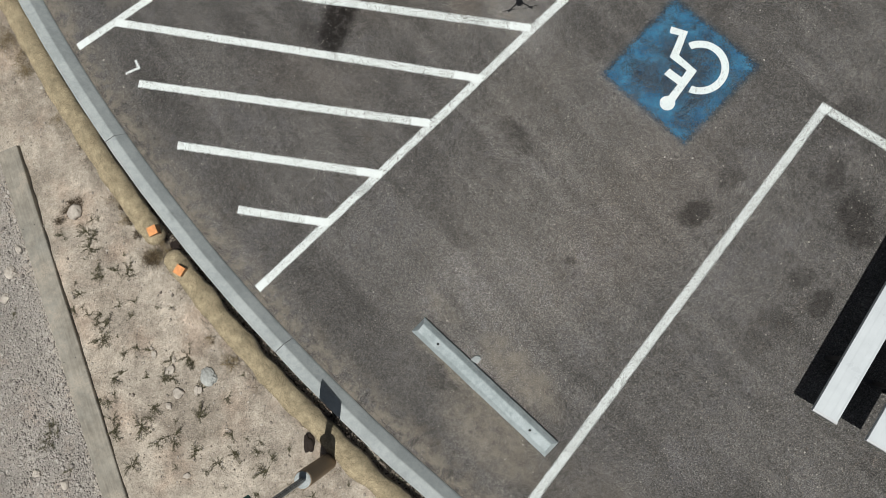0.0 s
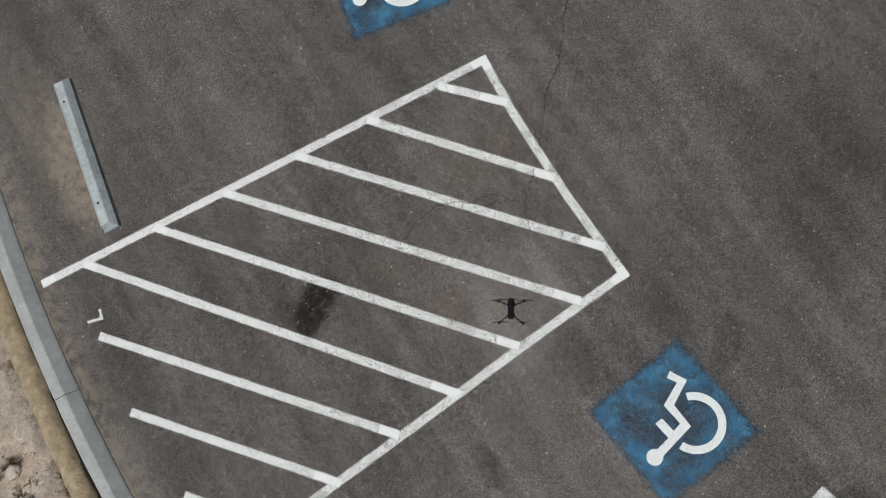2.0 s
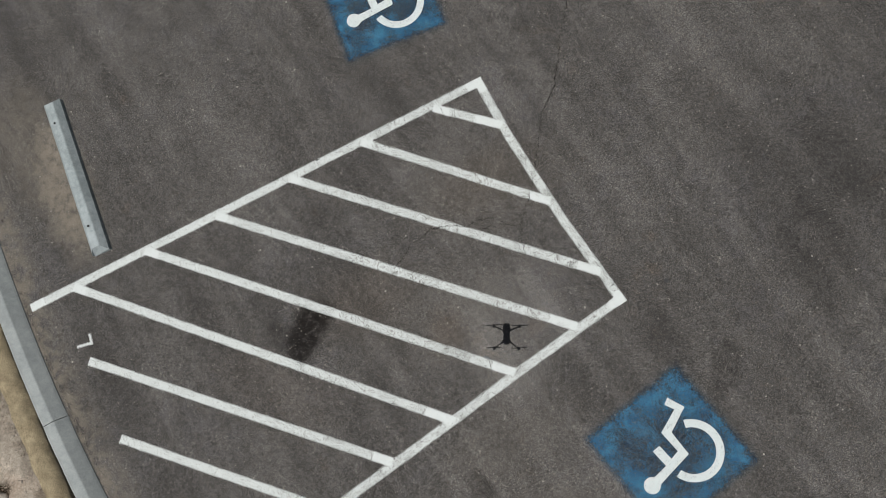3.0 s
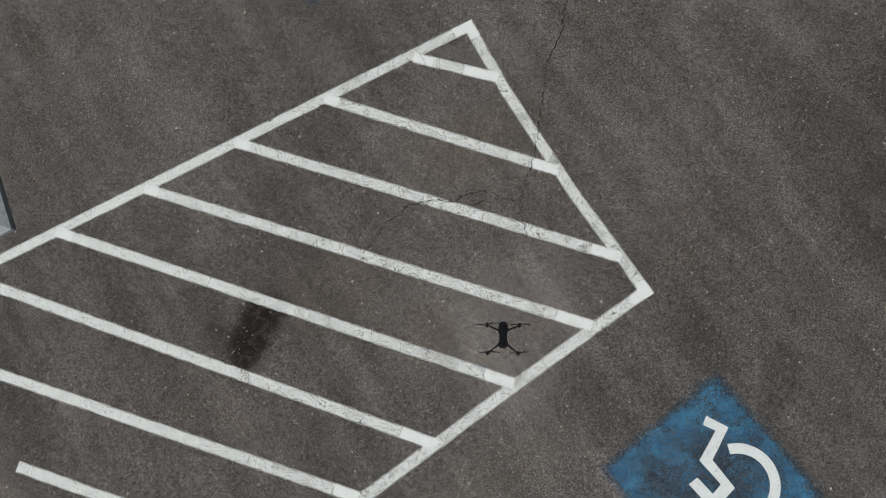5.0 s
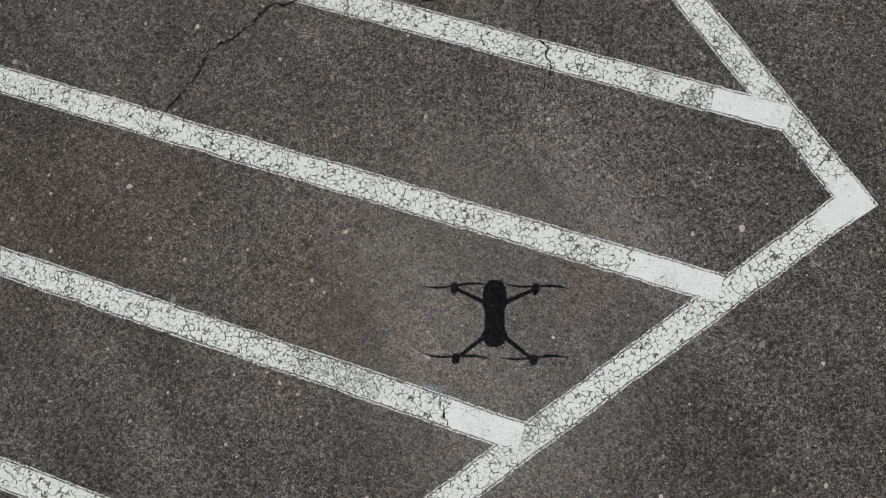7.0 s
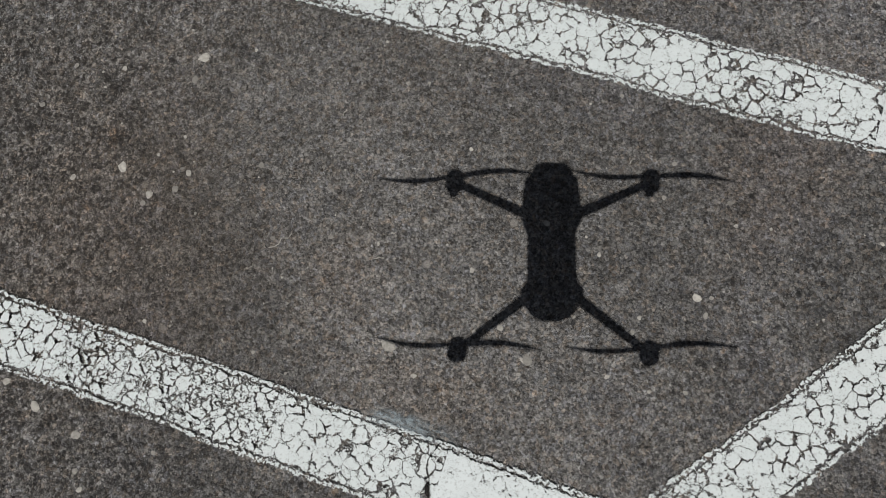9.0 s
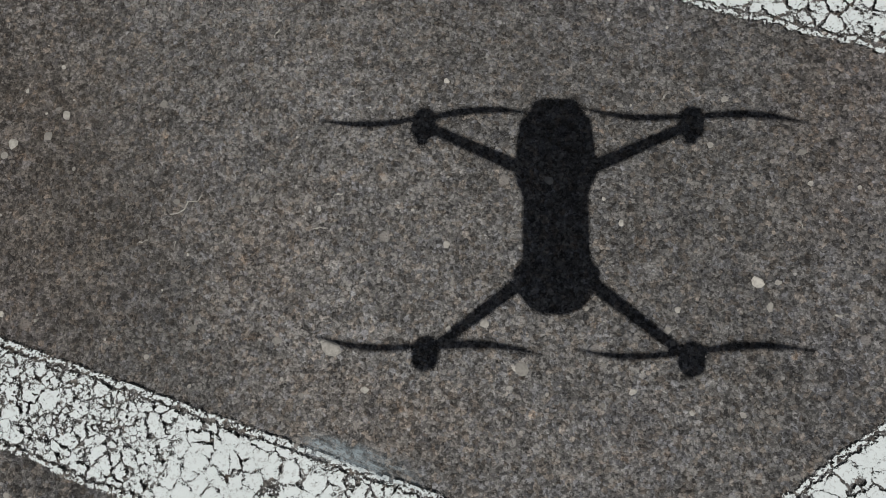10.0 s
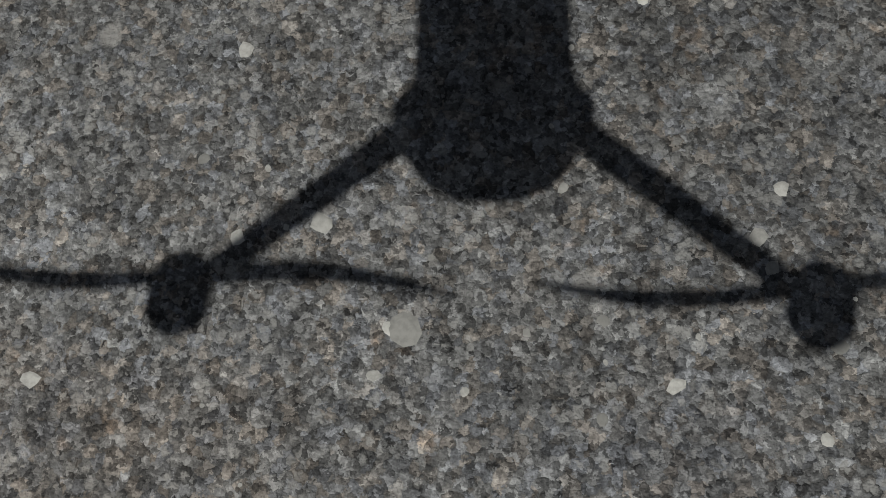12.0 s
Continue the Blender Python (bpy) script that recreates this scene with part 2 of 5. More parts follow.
    tint = n.math("ADD", n.math("MULTIPLY", n.noise(p, 1.1, 3, 0.5), 0.5), n.math("MULTIPLY", n.noise(p, 6.5, 4, 0.6), 0.5))
    colour = n.mix(n.range(tint, 0.42, 0.30, 0.0, 0.55), colour, n.mix(1.0, colour, (1.10, 0.975, 0.86), "MULTIPLY"))
    colour = n.mix(n.range(tint, 0.50, 0.64, 0.0, 0.6), colour, n.mix(1.0, colour, (0.98, 0.99, 1.06), "MULTIPLY"))
    brown = n.math("MULTIPLY", spots(n, p, BROWN, 0.25, 0.3, 1.3), 0.5)
    colour = n.mix(brown, colour, n.mix(1.0, colour, (0.98, 0.84, 0.72), "MULTIPLY"))
    rust = n.range(n.noise(p, 31, 4, 0.7), 0.60, 0.72, 0.0, 0.55)
    colour = n.mix(rust, colour, n.mix(1.0, colour, (1.28, 0.96, 0.70), "MULTIPLY"))
    # dust blown against the kerb and round the wheel stops
    gutter = n.math("MULTIPLY", n.range(ring, 20.62, 21.0, 0.0, 0.95), n.range(n.noise(p, 7, 5, 0.7), 0.38, 0.62))
    dust = n.math("MAXIMUM", gutter, n.math("MULTIPLY", spots(n, p, DUST, 0.30), n.range(n.noise(p, 9, 5, 0.7), 0.3, 0.62, 0.3, 1.0)))
    colour = n.mix(n.math("MULTIPLY", dust, n.range(fine, 0.3, 0.65, 0.25, 0.85)), colour, (0.275, 0.24, 0.195))
    oil = n.math("MULTIPLY", spots(n, p, OIL, 0.16, 0.6, 1.3), n.range(n.noise(p, 15, 6, 0.8), 0.32, 0.54, 0.45, 1.0))
    colour = n.mix(n.math("MULTIPLY", oil, 0.98), colour, n.mix(1.0, colour, (0.090, 0.070, 0.058), "MULTIPLY"))
    height = n.math("SUBTRACT", n.math("MULTIPLY", fine, 0.5), n.math("ADD", n.math("MULTIPLY", small.outputs["Distance"], 0.5), n.math("MULTIPLY", stone.outputs["Distance"], n.math("MULTIPLY", coarse, 0.9))))
    n.bump(height, 0.8, 0.0034)
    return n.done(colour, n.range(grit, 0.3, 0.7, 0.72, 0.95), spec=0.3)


def paint_material(name, width, colour, crack=1.0, hold=0.0, even=False):
    """Road paint, crazed and chipped, that lets the asphalt show where it is gone. UV: metres along and across."""
    n = Nodes(name)
    p, uv = n.place(), n.split(n.uv())
    bent = n.vec("ADD", p, n.vec("SCALE", n.noise(p, 90, 5, 0.8, colour=True), 0.016))
    age = n.noise(p, 2.3, 3, 0.6)
    fine_age = n.noise(p, 9.0, 3, 0.6)
    edge = n.voronoi(bent, 60.0, "DISTANCE_TO_EDGE")
    edge_small = n.voronoi(n.vec("ADD", bent, (3.1, 1.7, 0)), 120.0, "DISTANCE_TO_EDGE")
    gaps = n.noise(p, 52.0, 2, 0.5)
    # crumbled rims of the cracks
    crumb = n.math("ADD", n.math("MULTIPLY", n.math("SUBTRACT", n.noise(p, 330, 3, 0.75), 0.5), 0.13), n.math("MULTIPLY", n.math("SUBTRACT", n.noise(p, 120, 2, 0.6), 0.5), 0.16))
    edge, edge_small = n.math("ADD", edge, crumb), n.math("ADD", edge_small, crumb)
    # most worn towards the driving lane, sounder by the kerb
    worn = n.range(n.split(p)[0], -2.3, -0.2, 0.42, 1.0)
    dense = n.range(n.math("ADD", age, n.math("MULTIPLY", n.math("SUBTRACT", fine_age, 0.5), 0.5)), 0.46, 0.70)
    if even:
        dense = n.range(gaps, 0.40, 0.60, 0.45, 0.85)
    wide = n.math("ADD", n.range(gaps, 0.36, 0.64, -0.040, 0.030), n.range(fine_age, 0.3, 0.7, 0.026, 0.062))
    wide = n.math("SUBTRACT", n.math("MULTIPLY", n.math("MULTIPLY", n.math("ADD", wide, n.math("MULTIPLY", dense, 0.006)), worn), crack), hold)
    whole = n.math("GREATER_THAN", edge, wide)
    wide_small = n.math("MULTIPLY", n.math("ADD", n.range(gaps, 0.36, 0.64, 0.06, -0.07), n.math("MULTIPLY", n.math("SUBTRACT", n.math("MULTIPLY", dense, worn), 0.62), 0.15)), crack)
    whole_small = n.math("GREATER_THAN", edge_small, n.math("SUBTRACT", wide_small, hold))
    speck = n.math("GREATER_THAN", n.noise(p, 240, 3, 0.7), n.range(n.math("MULTIPLY", dense, worn), 0.0, 1.0, 0.27, 0.405) if crack > 0.5 else 0.24)
    # frayed rims, with a dark seam just inside an older, wider coat
    side = n.math("ABSOLUTE", uv[1])
    fray = n.math("MULTIPLY", n.math("SUBTRACT", n.noise(p, 120, 4, 0.85), 0.5), 0.020)
    thin = n.range(n.noise(n.vec("ADD", p, (7, 3, 0)), 6.0, 4, 0.7), 0.42, 0.68, 0.0, 0.005 * min(1.0, crack))
    out = n.math("ADD", side, n.math("ADD", fray, thin))
    half = width / 2
    core = n.math("LESS_THAN", out, half - 0.0085)
    rim = n.math("MULTIPLY", n.math("LESS_THAN", out, half - 0.0005), n.math("GREATER_THAN", out, half - 0.0052))
    rim = n.math("MULTIPLY", rim, n.math("GREATER_THAN", n.noise(p, 180, 3, 0.7), 0.47))
    chip = n.node("ShaderNodeTexVoronoi", Vector=bent, Scale=74.0)
    lost = n.math("MULTIPLY", n.math("GREATER_THAN", n.split(chip.outputs["Color"])[0], n.range(n.math("MULTIPLY", dense, worn), 0.0, 1.0, 1.0 - 0.012 * crack, 1.0 - 0.07 * crack)), n.math("LESS_THAN", chip.outputs["Distance"], n.range(gaps, 0.3, 0.7, 0.16, 0.42)))
    speck = n.math("MULTIPLY", speck, n.math("SUBTRACT", 1.0, lost))
    body = n.math("MULTIPLY", core, n.math("MULTIPLY", n.math("MULTIPLY", whole, whole_small), speck))
    alpha = n.math("MAXIMUM", body, rim)
    dirt = n.range(n.noise(p, 14, 5, 0.7), 0.35, 0.75, 0.0, 0.16)
    tone = n.mix(dirt, colour, tuple(c * 0.62 for c in colour))
    tone = n.mix(n.range(n.noise(p, 260, 3, 0.7), 0.32, 0.47, 0.5, 0.0), tone, (0.25, 0.24, 0.23))
    n.bump(n.math("ADD", n.range(edge, 0.0, 0.12), n.math("MULTIPLY", n.noise(p, 200, 3, 0.7), 0.5)), 0.35, 0.0015)
    return n.done(tone, 0.75, alpha=alpha, spec=0.3)


def blue_material():
    """Thin blue spray, worn through in the middle, with a soft, grainy rim. UV: the square, -1 to 1."""
    n = Nodes("blue_paint")
    p, uv = n.place(), n.split(n.uv())
    far = n.math("MAXIMUM", n.math("ABSOLUTE", uv[0]), n.math("ABSOLUTE", uv[1]))
    patch = n.noise(p, 4.2, 4, 0.6)
    thick = n.math("ADD", n.range(far, 0.34, 0.78, 0.22, 0.60), n.range(patch, 0.36, 0.64, -0.24, 0.22))
    thick = n.math("MULTIPLY", thick, n.range(n.math("ADD", far, n.math("MULTIPLY", n.math("SUBTRACT", n.noise(p, 16, 4, 0.6), 0.5), 0.16)), 0.84, 1.0, 1.0, 0.10))
    warp = n.vec("ADD", p, n.vec("SCALE", n.noise(p, 190, 2, 0.5, colour=True), 0.009))
    grain = n.math("ADD", n.math("MULTIPLY", n.voronoi(warp, 165.0), 0.45), n.math("MULTIPLY", n.noise(p, 150, 4, 0.75), 0.75))
    grain = n.math("ADD", grain, n.math("SUBTRACT", n.math("MULTIPLY", n.noise(p, 420, 2, 0.6), 0.35), 0.215))
    grain = n.math("ADD", 0.54, n.math("MULTIPLY", n.math("SUBTRACT", grain, 0.54), 1.7))
    full = n.range(n.math("SUBTRACT", grain, n.range(thick, 0.0, 1.0, 0.78, 0.40)), -0.05, 0.05)
    inside = n.range(n.math("ADD", far, n.math("MULTIPLY", n.math("SUBTRACT", n.noise(p, 46, 5, 0.9), 0.5), 0.46)), 0.84, 1.0, 1.0, 0.0)
    film = n.math("MULTIPLY", inside, n.range(n.noise(p, 150, 3, 0.75), 0.38, 0.58, 0.05, 0.85))
    alpha = n.math("MAXIMUM", n.math("MULTIPLY", full, inside), film)
    tone = n.mix(n.range(n.noise(p, 6, 4, 0.6), 0.3, 0.7), (0.018, 0.096, 0.195), (0.052, 0.222, 0.370))
    tone = n.mix(n.range(n.noise(p, 300, 2, 0.6), 0.35, 0.65, 0.45, 0.0), tone, (0.020, 0.070, 0.135))
    tone = n.mix(full, (0.014, 0.030, 0.056), tone)
    n.bump(grain, 0.4, 0.002)
    return n.done(tone, 0.7, alpha=alpha, spec=0.25)


def scrape_material():
    """A dragged smear of pale paint, thin at its ends. UV: metres along and across."""
    n = Nodes("pale_scrape")
    p, uv = n.place(), n.split(n.uv())
    turned = n.tree.nodes.new("ShaderNodeMapping")
    turned.vector_type = "TEXTURE"
    n.put(turned.inputs["Vector"], p)
    turned.inputs["Rotation"].default_value, turned.inputs["Scale"].default_value = (0, 0, radians(-19)), (0.05, 0.006, 1)
    drag = n.noise(turned.outputs[0], 1.0, 4, 0.7)
    side = n.math("ADD", n.math("ABSOLUTE", uv[1]), n.math("MULTIPLY", n.math("SUBTRACT", n.noise(p, 60, 4, 0.7), 0.5), 0.020))
    alpha = n.math("MULTIPLY", n.range(side, 0.003, 0.013, 0.75, 0.0), n.range(drag, 0.36, 0.60, 0.1, 1.0))
    alpha = n.math("MULTIPLY", alpha, n.range(n.noise(p, 260, 3, 0.7), 0.34, 0.56, 0.2, 1.0))
    ends = n.math("MULTIPLY", n.range(uv[0], 0.0, 0.02), n.range(uv[0], 0.07, 0.13, 1.0, 0.0))
    return n.done((0.34, 0.40, 0.43), 0.8, alpha=n.math("MULTIPLY", alpha, ends), spec=0.2)


def crack_material():
    """An open crack with crumbled edges, dirt-filled in places. UV: metres along, -1 to 1 across."""
    n = Nodes("open_crack")
    p, uv = n.place(), n.split(n.uv())
    crumb = n.math("MULTIPLY", n.math("SUBTRACT", n.noise(p, 190, 4, 0.85), 0.5), 2.9)
    side = n.math("ADD", n.math("ABSOLUTE", uv[1]), crumb)
    open_ = n.range(n.noise(p, 24, 3, 0.6), 0.36, 0.62, 0.10, 0.60)
    alpha = n.range(n.math("SUBTRACT", side, open_), -0.16, 0.12, 0.92, 0.0)
    tone = n.mix(n.range(n.noise(p, 60, 4, 0.7), 0.45, 0.65), (0.010, 0.009, 0.0085), (0.036, 0.031, 0.027))
    return n.done(tone, 0.95, alpha=alpha, spec=0.1)


def dirt_material():
    n = Nodes("dry_dirt")
    p = n.place()
    big, mid, fine = n.noise(p, 1.1, 4, 0.6), n.noise(p, 8, 6, 0.7), n.noise(p, 90, 5, 0.75)
    colour = n.ramp(n.math("ADD", n.math("MULTIPLY", big, 0.35), n.math("ADD", n.math("MULTIPLY", mid, 0.32), n.math("ADD", n.math("MULTIPLY", fine, 0.45), -0.06))),
                    (0.37, (0.160, 0.134, 0.106)), (0.49, (0.395, 0.345, 0.288)), (0.62, (0.62, 0.555, 0.47)))
    # greyer gravel beyond the timber edging
    q = n.split(p)
    beyond = n.range(n.math("ADD", n.math("MULTIPLY", q[0], 0.953), n.math("ADD", n.math("MULTIPLY", q[1], 0.302), n.math("MULTIPLY", mid, 0.2))), -4.33, -4.12, 1.0, 0.0)
    colour = n.mix(n.math("MULTIPLY", beyond, 0.75), colour, n.ramp(fine, (0.36, (0.15, 0.140, 0.13)), (0.6, (0.46, 0.438, 0.412))))
    stone = n.node("ShaderNodeTexVoronoi", Vector=p, Scale=70.0)
    is_stone = n.math("MULTIPLY", n.math("GREATER_THAN", n.split(stone.outputs["Color"])[0], 0.8), n.range(stone.outputs["Distance"], 0.25, 0.4, 0.7, 0.0))
    colour = n.mix(is_stone, colour, n.mix(n.split(stone.outputs["Color"])[1], (0.22, 0.19, 0.165), (0.52, 0.47, 0.42)))
    patchy = n.noise(p, 3.1, 5, 0.7)
    colour = n.mix(1.0, colour, grey(n, n.range(patchy, 0.3, 0.7, 0.80, 1.14)), "MULTIPLY")
    colour = n.mix(1.0, colour, grey(n, n.range(n.noise(p, 42, 5, 0.8), 0.3, 0.7, 0.74, 1.22)), "MULTIPLY")
    colour = n.mix(n.range(n.noise(p, 1.7, 3, 0.6), 0.48, 0.68, 0.0, 0.7), colour, n.mix(1.0, colour, (1.07, 0.97, 0.92), "MULTIPLY"))
    n.bump(n.math("ADD", n.math("MULTIPLY", mid, 1.0), n.math("ADD", n.math("MULTIPLY", fine, 0.9), is_stone)), 0.9, 0.018)
    return n.done(colour, 0.95, spec=0.2)


def concrete_material(name, light, dark, rough=0.85):
    n = Nodes(name)
    p = n.own()
    big, mid, fine = n.noise(p, 2.2, 5, 0.65), n.noise(p, 17, 5, 0.7), n.noise(p, 240, 3, 0.7)
    colour = n.mix(n.range(n.math("ADD", n.math("MULTIPLY", big, 0.6), n.math("MULTIPLY", mid, 0.4)), 0.36, 0.64), dark, light)
    colour = n.mix(n.range(fine, 0.34, 0.46, 0.20, 0.0), colour, tuple(c * 0.5 for c in dark))
    sand = n.node("ShaderNodeTexVoronoi", Vector=p, Scale=190.0)
    colour = n.mix(1.0, colour, grey(n, n.range(n.split(sand.outputs["Color"])[0], 0.0, 1.0, 0.90, 1.08)), "MULTIPLY")
    colour = n.mix(n.range(n.noise(n.vec("ADD", p, (4.0, 1.0, 2.0)), 6.5, 6, 0.7), 0.56, 0.74, 0.0, 0.45), colour, tuple(c * 0.62 for c in dark))
    pore = n.node("ShaderNodeTexVoronoi", Vector=p, Scale=60.0)
    hole = n.math("MULTIPLY", n.math("GREATER_THAN", n.split(pore.outputs["Color"])[0], 0.93), n.range(pore.outputs["Distance"], 0.08, 0.2, 1.0, 0.0))
    colour = n.mix(n.math("MULTIPLY", hole, 0.6), colour, tuple(c * 0.3 for c in dark))
    n.bump(n.math("SUBTRACT", n.math("ADD", fine, mid), hole), 0.35, 0.002)
    return n.done(colour, rough, spec=0.3)


def burlap_material():
    """A woven net over straw. UV: metres round and along."""
    n = Nodes("burlap")
    uv, p = n.uv(), n.place()
    bent = n.vec("ADD", uv, n.vec("SCALE", n.noise(p, 26, 5, 0.7, colour=True), 0.028))
    s = n.split(bent)
    a = n.math("ABSOLUTE", n.math("SINE", n.math("MULTIPLY", n.math("ADD", s[0], n.math("MULTIPLY", s[1], 0.8)), 262.0)))
    b = n.math("ABSOLUTE", n.math("SINE", n.math("MULTIPLY", n.math("SUBTRACT", s[0], n.math("MULTIPLY", s[1], 0.8)), 262.0)))
    weave = n.math("MULTIPLY", n.math("ADD", a, b), 0.5)
    patch = n.noise(p, 5, 5, 0.65)
    colour = n.mix(n.range(weave, 0.34, 0.80), (0.135, 0.104, 0.060), (0.575, 0.480, 0.325))
    colour = n.mix(n.range(patch, 0.35, 0.7, 0.0, 0.45), colour, (0.27, 0.235, 0.16))
    colour = n.mix(n.range(n.noise(p, 140, 3, 0.7), 0.3, 0.45, 0.5, 0.0), colour, (0.07, 0.045, 0.02))
    colour = n.mix(1.0, colour, grey(n, n.range(n.noise(p, 9, 5, 0.7), 0.3, 0.7, 0.72, 1.18)), "MULTIPLY")
    # earth washed up over the foot of the roll
    low = n.math("ADD", n.split(p)[2], n.math("MULTIPLY", n.math("SUBTRACT", n.noise(p, 7, 4, 0.7), 0.5), 0.10))
    colour = n.mix(n.range(low, 0.10, 0.145, 0.75, 0.0), colour, (0.30, 0.255, 0.20))
    n.bump(n.math("ADD", weave, n.noise(p, 60, 4, 0.7)), 0.8, 0.006)
    return n.done(colour, 0.95, spec=0.1)


def timber_material():
    n = Nodes("weathered_timber")
    p = n.own()
    grain = n.noise(n.vec("MULTIPLY", p, (26, 1.2, 26)), 2.0, 6, 0.7)
    stain = n.noise(p, 2.6, 5, 0.6)
    colour = n.ramp(grain, (0.3, (0.205, 0.186, 0.155)), (0.55, (0.26, 0.24, 0.205)), (0.75, (0.31, 0.29, 0.25)))
    colour = n.mix(n.range(stain, 0.4, 0.7, 0.0, 0.6), colour, (0.225, 0.222, 0.20))
    colour = n.mix(n.range(n.noise(p, 30, 4, 0.7), 0.58, 0.72, 0.0, 0.5), colour, (0.34, 0.275, 0.21))
    colour = n.mix(1.0, colour, grey(n, n.range(n.noise(p, 5.5, 6, 0.75), 0.3, 0.7, 0.78, 1.20)), "MULTIPLY")
    # sand left lying on the board
    sand = n.math("MULTIPLY", n.range(n.noise(p, 3.3, 5, 0.7), 0.50, 0.66), n.range(n.noise(p, 120, 3, 0.7), 0.38, 0.55))
    colour = n.mix(n.math("MULTIPLY", sand, 0.7), colour, (0.40, 0.35, 0.29))
    n.bump(grain, 0.5, 0.004)
    return n.done(colour, 0.9, spec=0.2)


def plain(name, colour, rough=0.6, metal=0.0, vary=0.25, scale=30.0, bump=0.15):
    """Paint, metal or stone with a little unevenness of its own."""
    n = Nodes(name)
    p = n.own()
    f = n.noise(p, scale, 5, 0.65)
    shade = n.mix(n.range(f, 0.3, 0.7), tuple(c * (1 - vary) for c in colour), tuple(min(1.0, c * (1 + vary)) for c in colour))
    n.bump(n.noise(p, scale * 4, 3, 0.6), bump, 0.002)
    return n.done(shade, n.range(f, 0.3, 0.7, max(0.05, rough - 0.1), min(1.0, rough + 0.1)), metal)


def island_material(name, a, b, rough=0.9):
    """Loose pieces, each with a tone of its own."""
    n = Nodes(name)
    p = n.place()
    tone = n.mix(n.island(), a, b)
    tone = n.mix(n.range(n.noise(p, 160, 4, 0.7), 0.35, 0.65, 0.0, 0.45), tone, tuple(c * 0.6 for c in a))
    return n.done(tone, rough, spec=0.25)


ASPHALT = asphalt_material()
PAINT = paint_material("white_road_paint", 0.098, (0.69, 0.735, 0.73))
FRESH = paint_material("fresh_road_paint", 0.098, (0.72, 0.765, 0.765), crack=0.8, hold=0.062)
STALL = paint_material("stall_road_paint", 0.098, (0.69, 0.735, 0.73), even=True)
STENCIL = paint_material("white_stencil_paint", 9.0, (0.675, 0.735, 0.74), crack=0.5, hold=0.026)
BLUE = blue_material()
DIRT = dirt_material()
KERB = concrete_material("kerb_concrete", (0.372, 0.400, 0.402), (0.275, 0.301, 0.305))
STOP = concrete_material("wheel_stop_concrete", (0.405, 0.455, 0.472), (0.280, 0.322, 0.330))
BURLAP = burlap_material()
TIMBER = timber_material()
ORANGE = plain("orange_stake", (0.66, 0.285, 0.11), 0.8, vary=0.2, scale=40)
STAKE_SIDE = plain("raw_stake", (0.30, 0.17, 0.085), 0.85, vary=0.3, scale=40)
TAN = plain("tan_bollard_paint", (0.285, 0.210, 0.140), 0.65, vary=0.12, scale=14)
STEEL = plain("galvanised_steel", (0.36, 0.37, 0.38), 0.45, 0.8, vary=0.3, scale=25)
DARK_STEEL = plain("dark_steel", (0.055, 0.055, 0.058), 0.5, 0.6, vary=0.3, scale=60)
WHITE_METAL = plain("white_coated_aluminium", (0.50, 0.535, 0.56), 0.34, vary=0.03, scale=5, bump=0.02)
CAP = plain("plank_end_cap", (0.50, 0.52, 0.53), 0.4, vary=0.05)
SIGN_FACE = plain("sign_face", (0.62, 0.66, 0.66), 0.4, vary=0.04)
SIGN_GREEN = plain("sign_green", (0.02, 0.16, 0.13), 0.4, vary=0.08)
SIGN_BLUE = plain("sign_blue", (0.02, 0.09, 0.30), 0.4, vary=0.08)
HOLE = plain("dark_hole", (0.006, 0.006, 0.006), 0.9)
BARK = plain("rotten_bark", (0.018, 0.011, 0.008), 0.95, vary=0.5, scale=50, bump=0.6)
DRONE_GREY = plain("drone_grey", (0.13, 0.135, 0.14), 0.5, vary=0.08)
DRONE_BLACK = plain("drone_black", (0.02, 0.02, 0.021), 0.5, vary=0.1)
ROCK = concrete_material("pale_rock", (0.56, 0.51, 0.45), (0.36, 0.32, 0.28))
GREY_ROCK = concrete_material("grey_rock", (0.44, 0.45, 0.43), (0.29, 0.295, 0.285))
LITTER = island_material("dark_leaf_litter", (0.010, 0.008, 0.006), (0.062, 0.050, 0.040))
THIN_SPRAY = paint_material("thin_sprayed_paint", 0.038, (0.66, 0.70, 0.70), crack=0.3, hold=0.02)
PEBBLE = island_material("dirt_pebbles", (0.20, 0.172, 0.148), (0.56, 0.51, 0.45))
CRUSHED = island_material("crushed_stone", (0.20, 0.180, 0.166), (0.54, 0.505, 0.468))
GRAVEL = island_material("gutter_grit", (0.12, 0.10, 0.085), (0.40, 0.36, 0.31))
CHIP = island_material("pale_aggregate", (0.20, 0.19, 0.172), (0.56, 0.53, 0.48))
DRY_GRASS = island_material("withered_grass", (0.030, 0.021, 0.013), (0.135, 0.098, 0.060))
LEAF = island_material("dusty_weed", (0.050, 0.046, 0.027), (0.160, 0.145, 0.092))
STRAW = island_material("dry_straw", (0.13, 0.092, 0.05), (0.36, 0.29, 0.18))
SCRAPE = scrape_material()
CRACK = crack_material()


# ---- building helpers ----
def part(name, bm, material, parent=None, label="", smooth=False):
    """Links a bmesh as one mesh object, under a thing where one is given."""
    me = bpy.data.meshes.new(name)
    bm.normal_update()
    bm.to_mesh(me)
    bm.free()
    for m in material if isinstance(material, (list, tuple)) else (material,):
        me.materials.append(m)
    for f in me.polygons:
        f.use_smooth = smooth
    ob = new(name, me)
    if parent:
        ob.parent = parent
    if label:
        ob["label"] = label
    return ob


def empty(name, m):
    ob = new(name)
    ob.empty_display_size = 0.1
    ob.matrix_world = m
    return ob


